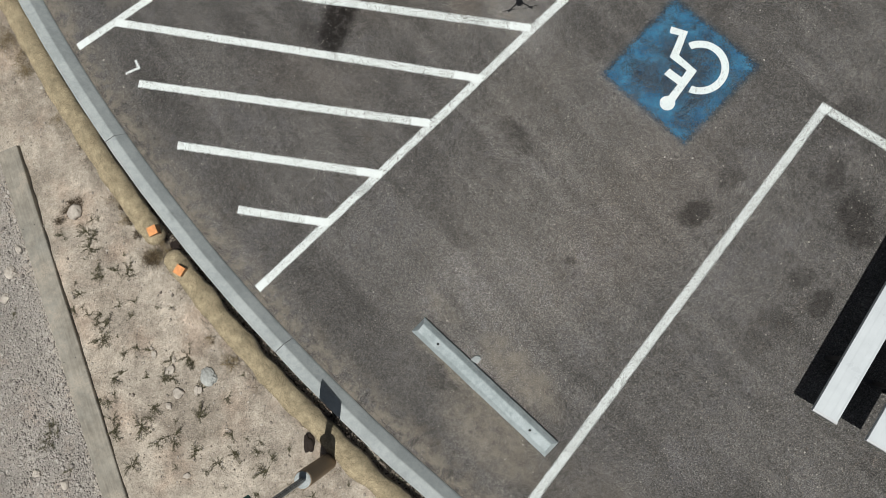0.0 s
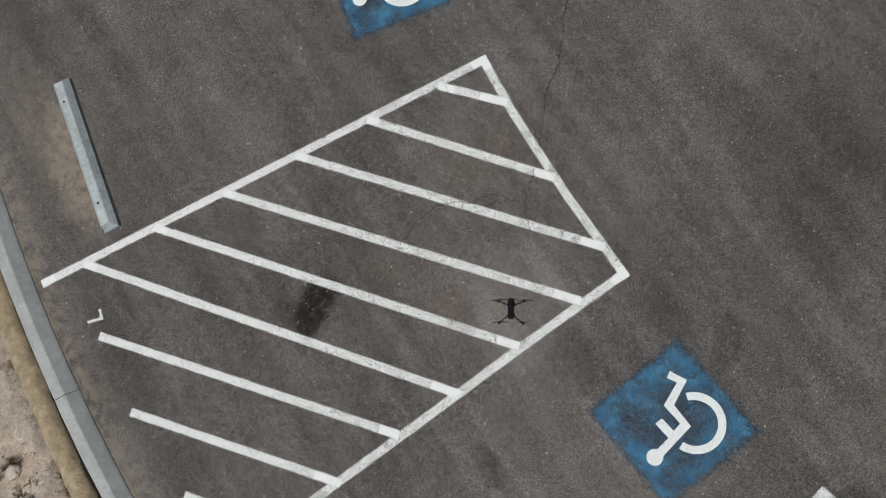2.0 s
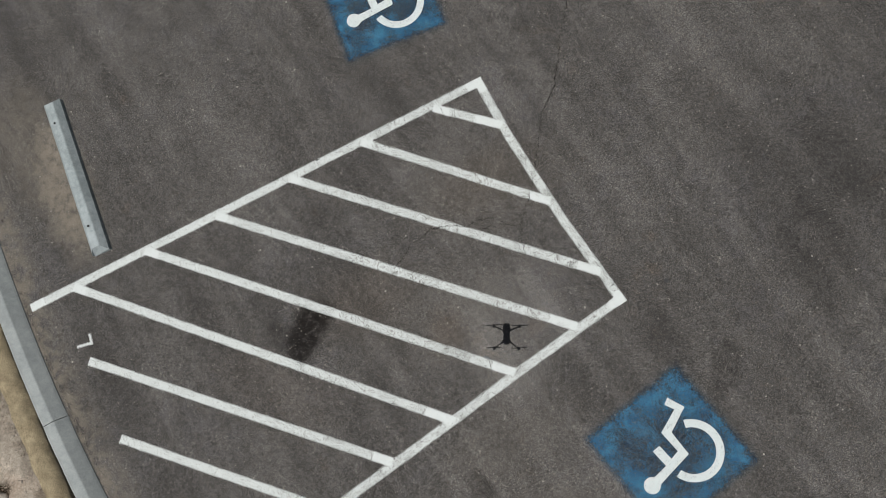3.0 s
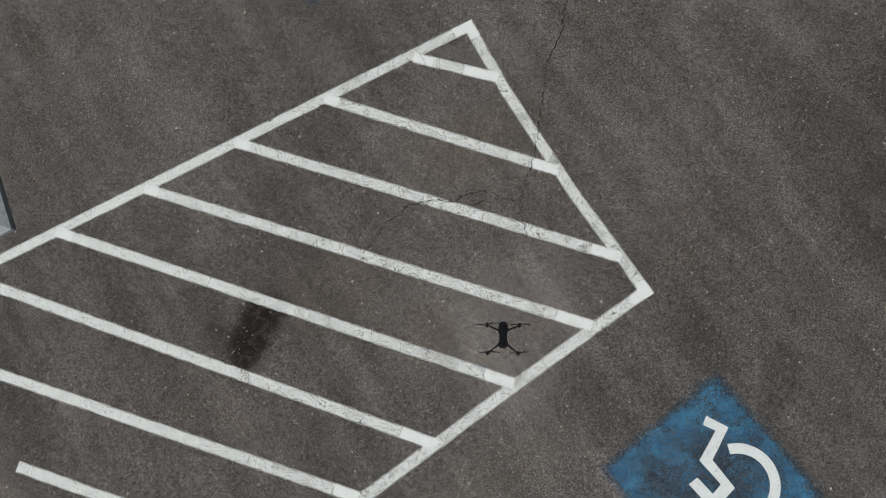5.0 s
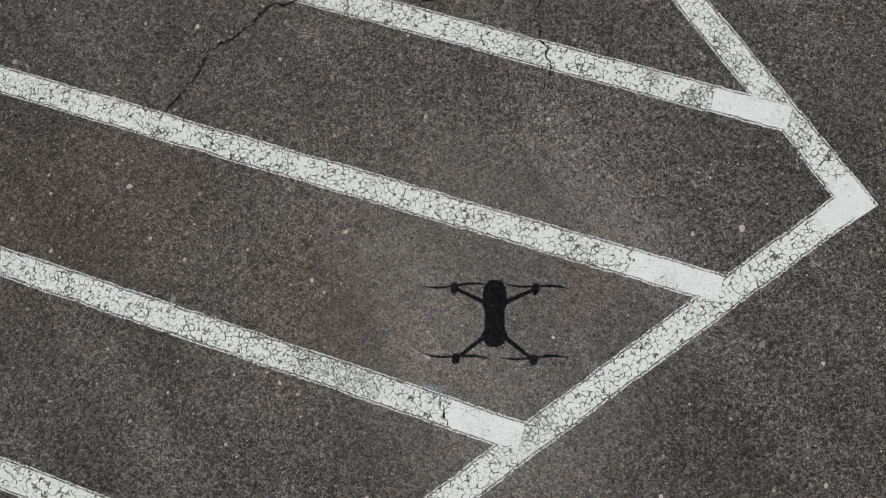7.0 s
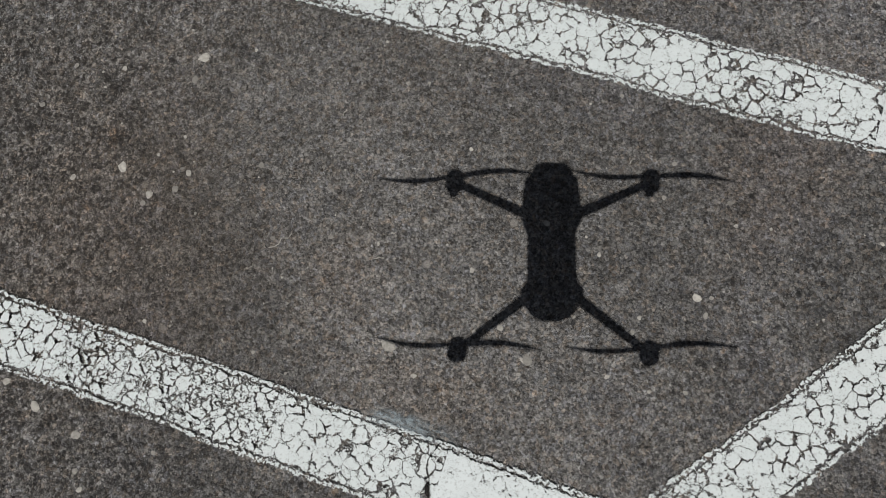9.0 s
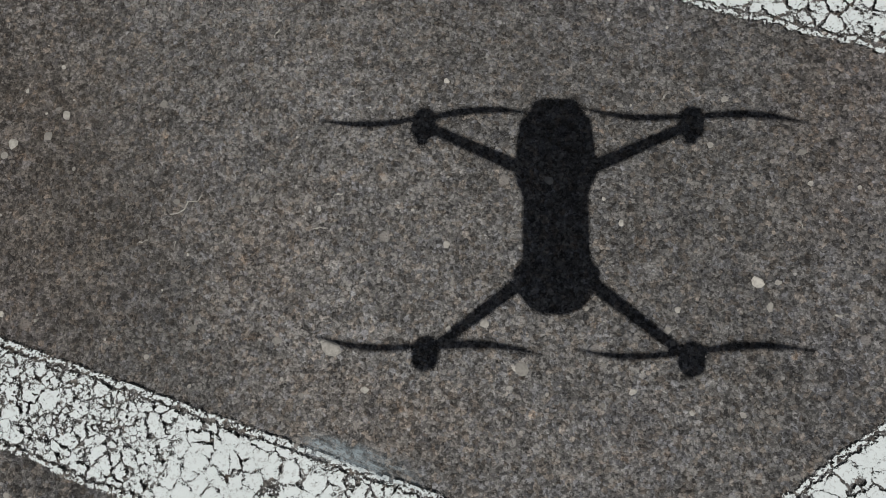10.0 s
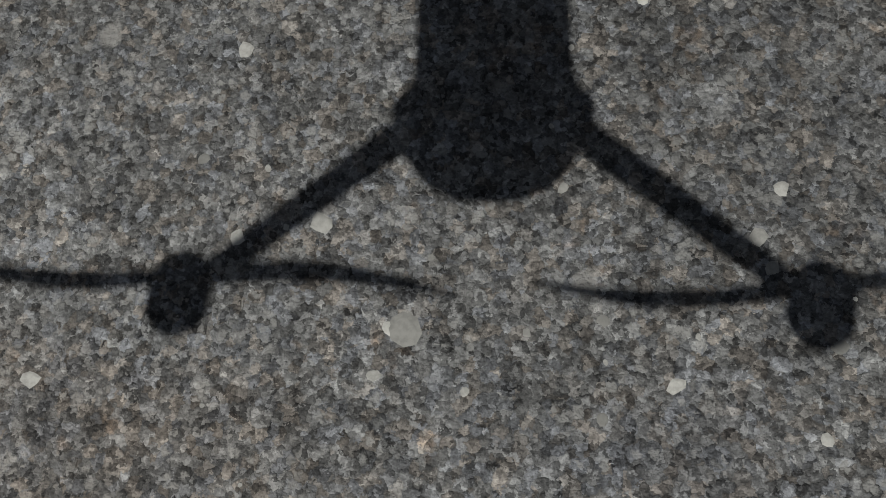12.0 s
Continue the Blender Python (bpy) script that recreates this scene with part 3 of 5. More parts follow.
def block(bm, sx, sy, sz, at=(0, 0, 0), bevel=0.0, turn=None, segments=2):
    """A box with rounded edges, standing on z = at.z, added to bm."""
    made = bmesh.ops.create_cube(bm, size=1)["verts"]
    for v in made:
        v.co = Vector((v.co.x * sx, v.co.y * sy, (v.co.z + 0.5) * sz))
    if bevel:
        edges = list({e for v in made for e in v.link_edges})
        made = bmesh.ops.bevel(bm, geom=edges, offset=bevel, segments=segments, affect="EDGES", profile=0.5)["verts"] + [v for v in made if v.is_valid]
    m = Matrix.Translation(at) @ (turn or Matrix())
    for v in set(made):
        v.co = m @ v.co
    return bm


def rod(bm, a, b, r0, r1, sides=8, cap=True):
    """A tapered rod from a to b."""
    a, b = Vector(a), Vector(b)
    way = b - a
    turn = way.to_track_quat("Z", "Y").to_matrix().to_4x4()
    m = Matrix.Translation((a + b) / 2) @ turn
    bmesh.ops.create_cone(bm, cap_ends=cap, segments=sides, radius1=r0, radius2=r1, depth=way.length, matrix=m)
    return bm


def lathe(bm, profile, sides=24):
    """Turns (radius, z) pairs round the z axis."""
    rings = [[bm.verts.new((r * math.cos(2 * math.pi * k / sides), r * math.sin(2 * math.pi * k / sides), z)) for k in range(sides)] for r, z in profile]
    for lo, hi in zip(rings, rings[1:]):
        for k in range(sides):
            bm.faces.new((lo[k], lo[(k + 1) % sides], hi[(k + 1) % sides], hi[k]))
    bm.faces.new(list(reversed(rings[0])))
    bm.faces.new(rings[-1])
    return bm


def rock_mesh(bm, size, seed, flat=0.6, rough=0.35, detail=3):
    made = bmesh.ops.create_icosphere(bm, subdivisions=detail, radius=1.0)["verts"]
    off = Vector((seed * 3.7, seed * 1.3, seed * 2.1))
    for v in made:
        k = 1 + rough * noise.noise(v.co * 1.1 + off) + rough * 0.4 * noise.noise(v.co * 3.1 + off)
        k += 0.045 * noise.noise(v.co * 7.0 + off) + 0.022 * noise.noise(v.co * 17.0 + off)
        v.co = Vector((v.co.x * size * k, v.co.y * size * k * 0.8, v.co.z * size * k * flat))
    return bm


def rand(a, b):
    return random.uniform(a, b)


# ---- the kerb's line: an arc about CENTRE, RADIUS to the foot of its face ----
CENTRE, RADIUS = Vector((14.175, 12.895, 0)), 21.011


def on_arc(angle, out, z=0.0):
    a = radians(angle)
    return Vector((CENTRE.x + (RADIUS + out) * math.cos(a), CENTRE.y + (RADIUS + out) * math.sin(a), z))


def behind(x, y):
    """How far a place lies behind the foot of the kerb."""
    return math.hypot(x - CENTRE.x, y - CENTRE.y) - RADIUS


def soil(x, y):
    """The height of the dirt behind the kerb."""
    d = behind(x, y)
    p = Vector((x, y, 0))
    bumps = 0.030 * noise.noise(p * 1.3) + 0.014 * noise.noise(p * 5.0) + 0.007 * noise.noise(p * 15.0)
    level = 0.085 + bumps + 0.03 * max(0.0, min(1.0, (d - 0.9) / 1.5))
    level += 0.040 * max(0.0, 1 - abs(d - 0.56) / 0.13) * (0.6 + 0.9 * noise.noise(p * 2.2))
    edge = 0.29 + 0.08 * max(0.0, min(1.0, (math.degrees(math.atan2(y - CENTRE.y, x - CENTRE.x)) + 149) / 9))
    if d < edge + 0.11:
        k = max(0.0, min(1.0, (d - edge) / 0.12))
        level = -0.01 + (level + 0.01) * k
    return level if d > 0.2 else -0.03


# ---- ground, asphalt, dirt ----
def ground_sheet():
    bm = bmesh.new()
    bmesh.ops.create_grid(bm, x_segments=24, y_segments=24, size=2500)
    for v in bm.verts:
        v.co.z = -0.10
    return tagged(part("ground", bm, DIRT), "wide flat sheet of dry brown earth", "ground", kind="structure")


def asphalt_sheet():
    bm = bmesh.new()
    rim = [on_arc(-172 + 57 * k / 120, 0.03) for k in range(121)]
    rim += [Vector((60, -30, 0)), Vector((60, 60, 0)), Vector((-20, 60, 0))]
    top = bm.faces.new([bm.verts.new(p) for p in rim])
    bm.normal_update()
    if top.normal.z < 0:
        top.normal_flip()
    made = bmesh.ops.extrude_face_region(bm, geom=[top])["geom"]
    for v in made:
        if isinstance(v, bmesh.types.BMVert):
            v.co.z = 0.0
        elif isinstance(v, bmesh.types.BMFace):
            v.normal_update()
    for v in bm.verts:
        if v not in made:
            v.co.z = -0.08
    bmesh.ops.recalc_face_normals(bm, faces=bm.faces)
    bmesh.ops.triangulate(bm, faces=bm.faces)
    return tagged(part("car_park", bm, ASPHALT), "worn grey-brown asphalt of a car park with oil stains", "asphalt", kind="structure")


def dirt_verge():
    steps = [0.12, 0.2, 0.235] + [0.26 + 0.035 * k for k in range(75)]
    while steps[-1] < 14:
        steps.append(steps[-1] * 1.12)
    angles = list(np.arange(-172, -156, 0.6)) + list(np.arange(-156, -131, 0.10)) + list(np.arange(-131, -114.5, 0.6))
    verts, faces = [], []
    for a in angles:
        for d in steps:
            p = on_arc(a, d)
            verts.append((p.x, p.y, soil(p.x, p.y)))
    m = len(steps)
    for i in range(len(angles) - 1):
        for j in range(m - 1):
            faces.append((i * m + j, i * m + j + 1, (i + 1) * m + j + 1, (i + 1) * m + j))
    me = bpy.data.meshes.new("dirt_verge")
    me.from_pydata(verts, [], faces)
    me.materials.append(DIRT)
    for f in me.polygons:
        f.use_smooth = True
    ob = new("dirt_verge", me)
    bm = bmesh.new()
    bm.from_mesh(me)
    bmesh.ops.recalc_face_normals(bm, faces=bm.faces)
    if sum(f.normal.z for f in bm.faces) < 0:
        bmesh.ops.reverse_faces(bm, faces=bm.faces)
    bm.to_mesh(me)
    bm.free()
    return tagged(ob, "dry sandy dirt strip with pebbles behind the kerb", "dirt", kind="structure")


ground_sheet()
asphalt_sheet()
dirt_verge()


# ---- kerb, in cast sections with open joints ----
def kerb_section(a0, a1, parent):
    profile = [(0.0, -0.06), (0.0, 0.012), (0.014, 0.034), (0.080, 0.112), (0.088, 0.121), (0.100, 0.1265), (0.196, 0.132), (0.207, 0.128), (0.213, 0.116), (0.214, -0.06)]
    gap = math.degrees(0.004 / RADIUS)
    bm = bmesh.new()
    rings = []
    count = 26
    for k in range(count + 1):
        a = a0 + gap + (a1 - a0 - 2 * gap) * k / count
        pull = 0.006 if k in (0, count) else 0.0
        ring = []
        for d, z in profile:
            wob = 0.004 * noise.noise(Vector((a * 0.9, d * 3, 2.0))) + 0.0015 * noise.noise(Vector((a * 7, d * 9, 5.0)))
            ring.append(bm.verts.new(on_arc(a, d + wob * 0.8, z + (wob - pull if z > 0 else 0))))
        rings.append(ring)
    for lo, hi in zip(rings, rings[1:]):
        for i in range(len(profile) - 1):
            bm.faces.new((lo[i], lo[i + 1], hi[i + 1], hi[i]))
    bm.faces.new(rings[0])
    bm.faces.new(list(reversed(rings[-1])))
    bmesh.ops.recalc_face_normals(bm, faces=bm.faces)
    return part("kerb_section", bm, KERB, parent, smooth=False)


kerb = tagged(empty("kerb", Matrix()), "pale grey concrete kerb with sloping face and joints", "kerb", kind="structure")
for k in range(-3, 4):
    kerb_section(-147.54 + 8.12 * k, -147.54 + 8.12 * (k + 1), kerb)


# ---- painted markings ----
def strip(name, a, b, label, group, width=0.098, z=0.003, material=None, category="line marking", between=()):
    """A stroke of road paint from a to b, through the places between, with UV in metres along and across."""
    path = [Vector((*p, z)) for p in (a, *between, b)]
    bm = bmesh.new()
    uv = bm.loops.layers.uv.new("UVMap")
    rows, gone = [], 0.0
    for k, p in enumerate(path):
        way = (path[min(k + 1, len(path) - 1)] - path[max(k - 1, 0)]).normalized()
        side = Vector((-way.y, way.x, 0)) * width / 2
        gone += (p - path[k - 1]).length if k else 0.0
        rows.append((bm.verts.new(p + side), bm.verts.new(p - side), gone))
    for lo, hi in zip(rows, rows[1:]):
        f = bm.faces.new((lo[0], lo[1], hi[1], hi[0]))
        for loop, q in zip(f.loops, ((lo[2], width / 2), (lo[2], -width / 2), (hi[2], -width / 2), (hi[2], width / 2))):
            loop[uv].uv = q
    bm.normal_update()
    for f in bm.faces:
        if f.normal.z < 0:
            f.normal_flip()
    return tagged(part(name, bm, material or PAINT), label, category, group)


OUTLINE = "white outline of the access aisle"
for a, b, z, between in (((-4.105, 2.694), (0.505, 5.199), 0.0024, ()),
                         ((0.490, 5.240), (1.992, 2.975), 0.0031, ((0.840, 4.632), (1.022, 4.355), (1.400, 3.787), (1.592, 3.527), (1.805, 3.238))),
                         ((1.990, 3.036), (-2.138, -0.232), 0.0038, ((1.400, 2.579), (0.950, 2.226), (0.200, 1.626)))):
    line = strip("aisle_outline_line", a, b, "crazed white painted line edging the access aisle", OUTLINE, z=z, between=between)
    nodes = [Vector(q) for q in (a, *between, b)]
    for at, onward, length in ((nodes[0], nodes[1], 0.16), (nodes[-1], nodes[-2], 0.13)):
        way = (onward - at).normalized()
        fresh = strip("touch_up", tuple(at), tuple(at + way * length), "fresh solid white paint over the corner", "", z=z + 0.0035, material=FRESH, category="")
        fresh.parent = line
HATCH = "white hatching of the access aisle"
for a, b in (((0.072, 4.917), (0.755, 4.750)), ((-0.664, 4.544), (1.262, 3.967)), ((-1.405, 4.145), (1.765, 3.276)),
             ((-2.155, 3.728), (1.546, 2.734)), ((-2.894, 3.338), (0.957, 2.269)), ((-3.636, 2.926), (0.396, 1.777)),
             ((-3.395, 2.177), (-0.195, 1.357)), ((-2.967, 1.420), (-0.742, 0.861)), ((-2.315, 0.637), (-1.349, 0.401))):
    hatch = strip("aisle_hatch_line", a, b, "crazed white diagonal hatch stripe on asphalt", HATCH, z=0.0055)
    way = (Vector(b) - Vector(a)).normalized()
    fresh = strip("touch_up", tuple(Vector(b) - way * rand(0.14, 0.30)), tuple(Vector(b) + way * 0.015), "fresh solid white paint over the joint", "", z=0.0063, material=FRESH, category="")
    fresh.parent = hatch
    if abs(a[0] + 4.105 - (a[1] - 2.694) * 1.84) < 0.4:
        fresh = strip("touch_up", tuple(Vector(a) - way * 0.02), tuple(Vector(a) + way * rand(0.08, 0.18)), "fresh solid white paint over the joint", "", z=0.0063, material=FRESH, category="")
        fresh.parent = hatch
strip("stall_line", (3.800, 1.090), (0.320, -2.762), "long white line between two parking stalls", "white stall lines", z=0.003, material=STALL)
strip("stall_line", (3.740, 1.094), (6.00, -0.820), "white line across the end of a stall", "white stall lines", z=0.0055, material=STALL)
tick = tagged(empty("layout_mark", Matrix()), "small white L-shaped layout mark sprayed on asphalt", "paint mark")
for a, b in (((-3.545, 2.312), (-3.378, 2.365)), ((-3.388, 2.352), (-3.424, 2.455))):
    ob = strip("stroke", a, b, "", "", width=0.038, z=0.003 if b[0] > -3.4 else 0.005, material=THIN_SPRAY, category="")
    ob.parent = tick
strip("paint_scrape", (0.655, 2.409), (0.780, 2.376), "pale bluish scrape of paint beside a stripe", "", width=0.032, z=0.0066, material=SCRAPE, category="paint mark")


def disc_face(bm, centre, r0, r1, a0, a1, steps, z):
    """A flat ring piece, or a disc where r0 is 0."""
    if r0 == 0:
        return bm.faces.new([bm.verts.new((centre[0] + r1 * math.cos(2 * math.pi * k / steps), centre[1] + r1 * math.sin(2 * math.pi * k / steps), z)) for k in range(steps)])
    rows = []
    for k in range(steps + 1):
        a = radians(a0 + (a1 - a0) * k / steps)
        rows.append([bm.verts.new((centre[0] + r * math.cos(a), centre[1] + r * math.sin(a), z)) for r in (r0, r1)])
    for lo, hi in zip(rows, rows[1:]):
        bm.faces.new((lo[0], lo[1], hi[1], hi[0]))


def upward(bm):
    bm.normal_update()
    for f in bm.faces:
        if f.normal.z < 0:
            f.normal_flip()
    return bm


def access_symbol(m):
    """A blue painted square with a white wheelchair-access pictogram of plain strokes."""
    thing = tagged(empty("access_symbol", m), "worn blue square with white access symbol on asphalt", "pavement symbol", "painted access symbols")
    half = 0.600
    bm = bmesh.new()
    uv = bm.loops.layers.uv.new("UVMap")
    f = bm.faces.new([bm.verts.new((x * half, y * half, 0.002)) for x, y in ((-1, -1), (1, -1), (1, 1), (-1, 1))])
    for loop in f.loops:
        loop[uv].uv = (loop.vert.co.x / half, loop.vert.co.y / half)
    part("blue_square", bm, BLUE, thing, "faded blue paint worn to asphalt in the middle")
    figure = [(0.290, 0.372), (0.358, 0.210), (0.110, 0.108), (0.102, -0.136), (-0.290, -0.186), (-0.290, -0.102), (-0.132, -0.089),
              (-0.140, 0.085), (-0.060, 0.083), (-0.050, -0.070), (0.040, -0.056), (0.033, 0.164), (0.268, 0.250), (0.225, 0.340)]
    bm = bmesh.new()
    bm.loops.layers.uv.new("UVMap")
    bm.faces.new([bm.verts.new((x, y, 0.005)) for x, y in figure])
    bmesh.ops.triangulate(bm, faces=bm.faces)
    part("white_stroke", upward(bm), STENCIL, thing)
    bm = bmesh.new()
    bm.loops.layers.uv.new("UVMap")
    disc_face(bm, (-0.348, -0.145), 0, 0.077, 0, 0, 28, 0.0072)
    part("white_dot", upward(bm), STENCIL, thing)
    bm = bmesh.new()
    bm.loops.layers.uv.new("UVMap")
    disc_face(bm, (0.152, -0.135), 0.211, 0.286, 66, -162, 40, 0.0036)
    part("white_ring", upward(bm), STENCIL, thing)
    return thing


first = access_symbol(pose(2.435, 1.629, 0, 0, 0, 41.4))
copy_thing(first, pose(-0.577, 6.151, 0, 0, 0, 22.7))


# ---- cracks in the asphalt ----
def crack(points, wide, seed, label):
    """A jagged dark crack that runs through a few turning points."""
    rng = random.Random(seed)
    fine = [Vector((*points[0], 0))]
    for a, b in zip(points, points[1:]):
        a, b = Vector((*a, 0)), Vector((*b, 0))
        n = max(2, int((b - a).length / 0.010))
        side = Vector((-(b - a).y, (b - a).x, 0)).normalized()
        drift = 0.0
        for k in range(1, n + 1):
            drift = 0.6 * drift + rng.uniform(-0.0075, 0.0075)
            fine.append(a.lerp(b, k / n) + side * (drift if k < n else 0))
    bm = bmesh.new()
    uv = bm.loops.layers.uv.new("UVMap")
    rows, gone = [], 0.0
    for k, p in enumerate(fine):
        q = fine[min(k + 1, len(fine) - 1)] - fine[max(k - 1, 0)]
        side = Vector((-q.y, q.x, 0)).normalized()
        gone += (p - fine[k - 1]).length if k else 0.0
        w = wide * rng.uniform(0.6, 1.5) * min(1.0, 0.25 + 0.2 * min(k, len(fine) - 1 - k))
        rows.append(([bm.verts.new(p + side * w * s + Vector((0, 0, 0.0068))) for s in (1.0, -1.0)], gone))
    for (lo, u0), (hi, u1) in zip(rows, rows[1:]):
        f = bm.faces.new((lo[0], lo[1], hi[1], hi[0]))
        for loop, q in zip(f.loops, ((u0, 1), (u0, -1), (u1, -1), (u1, 1))):
            loop[uv].uv = q
    return tagged(part("asphalt_crack", upward(bm), CRACK), label, "crack", "cracks in the asphalt")


crack([(1.42, 6.4), (1.40, 6.05), (1.334, 5.717), (1.315, 5.39), (1.279, 5.12), (1.16, 4.853), (1.15, 4.65), (1.125, 4.44), (1.105, 4.26), (1.080, 4.05), (1.024, 3.87), (0.990, 3.70), (0.985, 3.61), (1.012, 3.52), (1.036, 3.423), (1.043, 3.36)], 0.0066, 1, "long jagged dark crack crossing asphalt and stripes")
crack([(0.978, 3.700), (0.90, 3.712), (0.815, 3.730), (0.772, 3.768), (0.665, 3.784), (0.550, 3.746), (0.450, 3.688), (0.319, 3.700), (0.183, 3.670), (0.098, 3.655), (0.002, 3.565), (-0.107, 3.490), (-0.138, 3.415), (-0.214, 3.308), (-0.245, 3.262)], 0.0068, 3, "thin jagged crack running through a stripe")
crack([(0.815, 3.730), (0.74, 3.70), (0.66, 3.69), (0.60, 3.65)], 0.0062, 2, "short jagged crack branching across asphalt")
crack([(0.748, 2.374), (0.738, 2.330), (0.748, 2.29), (0.757, 2.268)], 0.0045, 4, "fine crack across a white stripe")
for k, (a0, a1, out) in enumerate(((-151.5, -148.2, -0.075), (-148.0, -145.5, -0.11), (-145.2, -142.6, -0.08), (-141.9, -140.2, -0.12), (-139.8, -137.4, -0.05), (-137.0, -135.6, -0.09))):
    crack([tuple(on_arc(a0 + (a1 - a0) * t / 5, out * 0.5 + 0.01 * math.sin(t * 2.1 + k)))[:2] for t in range(6)], 0.003, 20 + k, "fine broken crack in asphalt along the kerb")
crack([(0.04, 5.10), (0.16, 4.86), (0.20, 4.6)], 0.003, 5, "hairline crack in asphalt beside the stripes")


# ---- wheel stops ----
def wheel_stop(m):
    thing = tagged(empty("wheel_stop", m), "pale blue-grey concrete wheel stop with two pin holes", "wheel stop", "concrete wheel stops")
    length, base, top, tall = 1.80, 0.196, 0.088, 0.124
    bm = bmesh.new()
    rows = []
    for k, x in enumerate(np.linspace(-length / 2, length / 2, 25)):
        wob = 0.002 * noise.noise(Vector((x * 4, 1, 3)))
        rows.append((x, wob))
    rings = []
    for k, (x, wob) in enumerate(rows):
        ends = 1.0 if 0 < k < len(rows) - 1 else 0.0
        ring = []
        for y, z in ((-base / 2, 0), (-base / 2 + 0.003, 0.050), (-top / 2 - 0.005, tall - 0.007), (-top / 2 + 0.006, tall), (top / 2 - 0.006, tall), (top / 2 + 0.005, tall - 0.007), (base / 2 - 0.003, 0.050), (base / 2, 0)):
            px = x - math.copysign(0.050 * max(0.0, z - 0.05) / (tall - 0.05), x) if not ends else x * 0.90
            ring.append(bm.verts.new((px, y + wob, z + (wob if z > 0 else 0))))
        rings.append(ring)
    for lo, hi in zip(rings, rings[1:]):
        for i in range(7):
            bm.faces.new((lo[i], lo[i + 1], hi[i + 1], hi[i]))
        bm.faces.new((lo[7], lo[0], hi[0], hi[7]))
    bm.faces.new(rings[0])
    bm.faces.new(list(reversed(rings[-1])))
    bmesh.ops.recalc_face_normals(bm, faces=bm.faces)
    part("body", bm, STOP, thing)
    for x in (-0.61, 0.61):
        bm = bmesh.new()
        bmesh.ops.create_circle(bm, cap_ends=True, segments=16, radius=0.013, matrix=Matrix.Translation((x, 0, tall + 0.003)))
        part("pin_hole", bm, HOLE, thing, "dark round pin hole")
        bm = bmesh.new()
        disc_face(bm, (x, 0), 0.013, 0.017, 0, 360, 16, tall + 0.0026)
        part("hole_rim", upward(bm), STOP, thing)
    return thing


stop = wheel_stop(pose(0.150, -1.402, 0, 0, 0, -47.3))
copy_thing(stop, pose(-3.752, 4.118, 0, 0, 0, -64.9))


# ---- raised bench planks ----
def bench():
    way = math.degrees(math.atan2(0.804, 0.595))
    thing = tagged(empty("bench", pose(3.085, -1.800, 0, 0, 0, way)), "two white aluminium bench planks raised over asphalt", "bench")
    for name, y0, top in (("seat_plank", -0.115, 0.42), ("seat_plank", -0.570, 0.53)):
        bm = bmesh.new()
        # extruded plank: a slightly hollow top between two raised lips, and folded edges
        section = [(-0.114, -0.042), (-0.114, -0.004), (-0.111, 0.0), (-0.096, 0.0), (-0.088, -0.003), (-0.045, -0.0052), (-0.030, -0.0015), (0.030, -0.0015), (0.045, -0.0052),
                   (0.088, -0.003), (0.096, 0.0), (0.111, 0.0), (0.114, -0.004), (0.114, -0.042)]
        ends = [[bm.verts.new((x, y0 + y, top + z)) for y, z in section] for x in (0.01, 2.47)]
        for i in range(len(section)):
            j = (i + 1) % len(section)
            bm.faces.new((ends[0][i], ends[0][j], ends[1][j], ends[1][i]))
        bm.faces.new(ends[0])
        bm.faces.new(list(reversed(ends[1])))
        bmesh.ops.recalc_face_normals(bm, faces=bm.faces)
        plank = part(name, bm, WHITE_METAL, thing, "smooth white plank with folded edges")
        bm = bmesh.new()
        block(bm, 0.022, 0.234, 0.047, (0.009, y0, top - 0.0445), 0.003)
        part("end_cap", bm, CAP, plank, "pale end cap")
        bm = bmesh.new()
        block(bm, 0.022, 0.234, 0.047, (2.471, y0, top - 0.0445), 0.003)
        part("end_cap", bm, CAP, plank, "pale end cap")
        for x in (0.55, 1.95):
            for dy in (-0.07, 0.07):
                bm = bmesh.new()
                block(bm, 0.045, 0.045, top - 0.042, (x, y0 + dy, 0.0), 0.004)
                part("leg", bm, DARK_STEEL, thing, "dark steel leg")
    for x in (0.55, 1.95):
        bm = bmesh.new()
        block(bm, 0.04, 0.40, 0.03, (x, -0.34, 0.02), 0.004)
        part("crossbar", bm, DARK_STEEL, thing, "dark steel crossbar")
    return thing


bench()


# ---- parking sign on a sleeved post ----
def rounded_plate(bm, w, h, thick, r=0.03, z=0.0):
    """An upright plate in the xz plane, its foot at z, with rounded corners."""
    outline = []
    for cx, cz, a in ((w / 2 - r, r, -90), (w / 2 - r, h - r, 0), (-w / 2 + r, h - r, 90), (-w / 2 + r, r, 180)):
        outline += [(cx + r * math.cos(radians(a + 15 * k)), z + cz + r * math.sin(radians(a + 15 * k))) for k in range(7)]
    front = [bm.verts.new((x, -thick / 2, y)) for x, y in outline]
    rear = [bm.verts.new((x, thick / 2, y)) for x, y in outline]
    bm.faces.new(front)
    bm.faces.new(list(reversed(rear)))
    for k in range(len(outline)):
        bm.faces.new((front[k], rear[k], rear[(k + 1) % len(outline)], front[(k + 1) % len(outline)]))
    bmesh.ops.recalc_face_normals(bm, faces=bm.faces)
    return bm


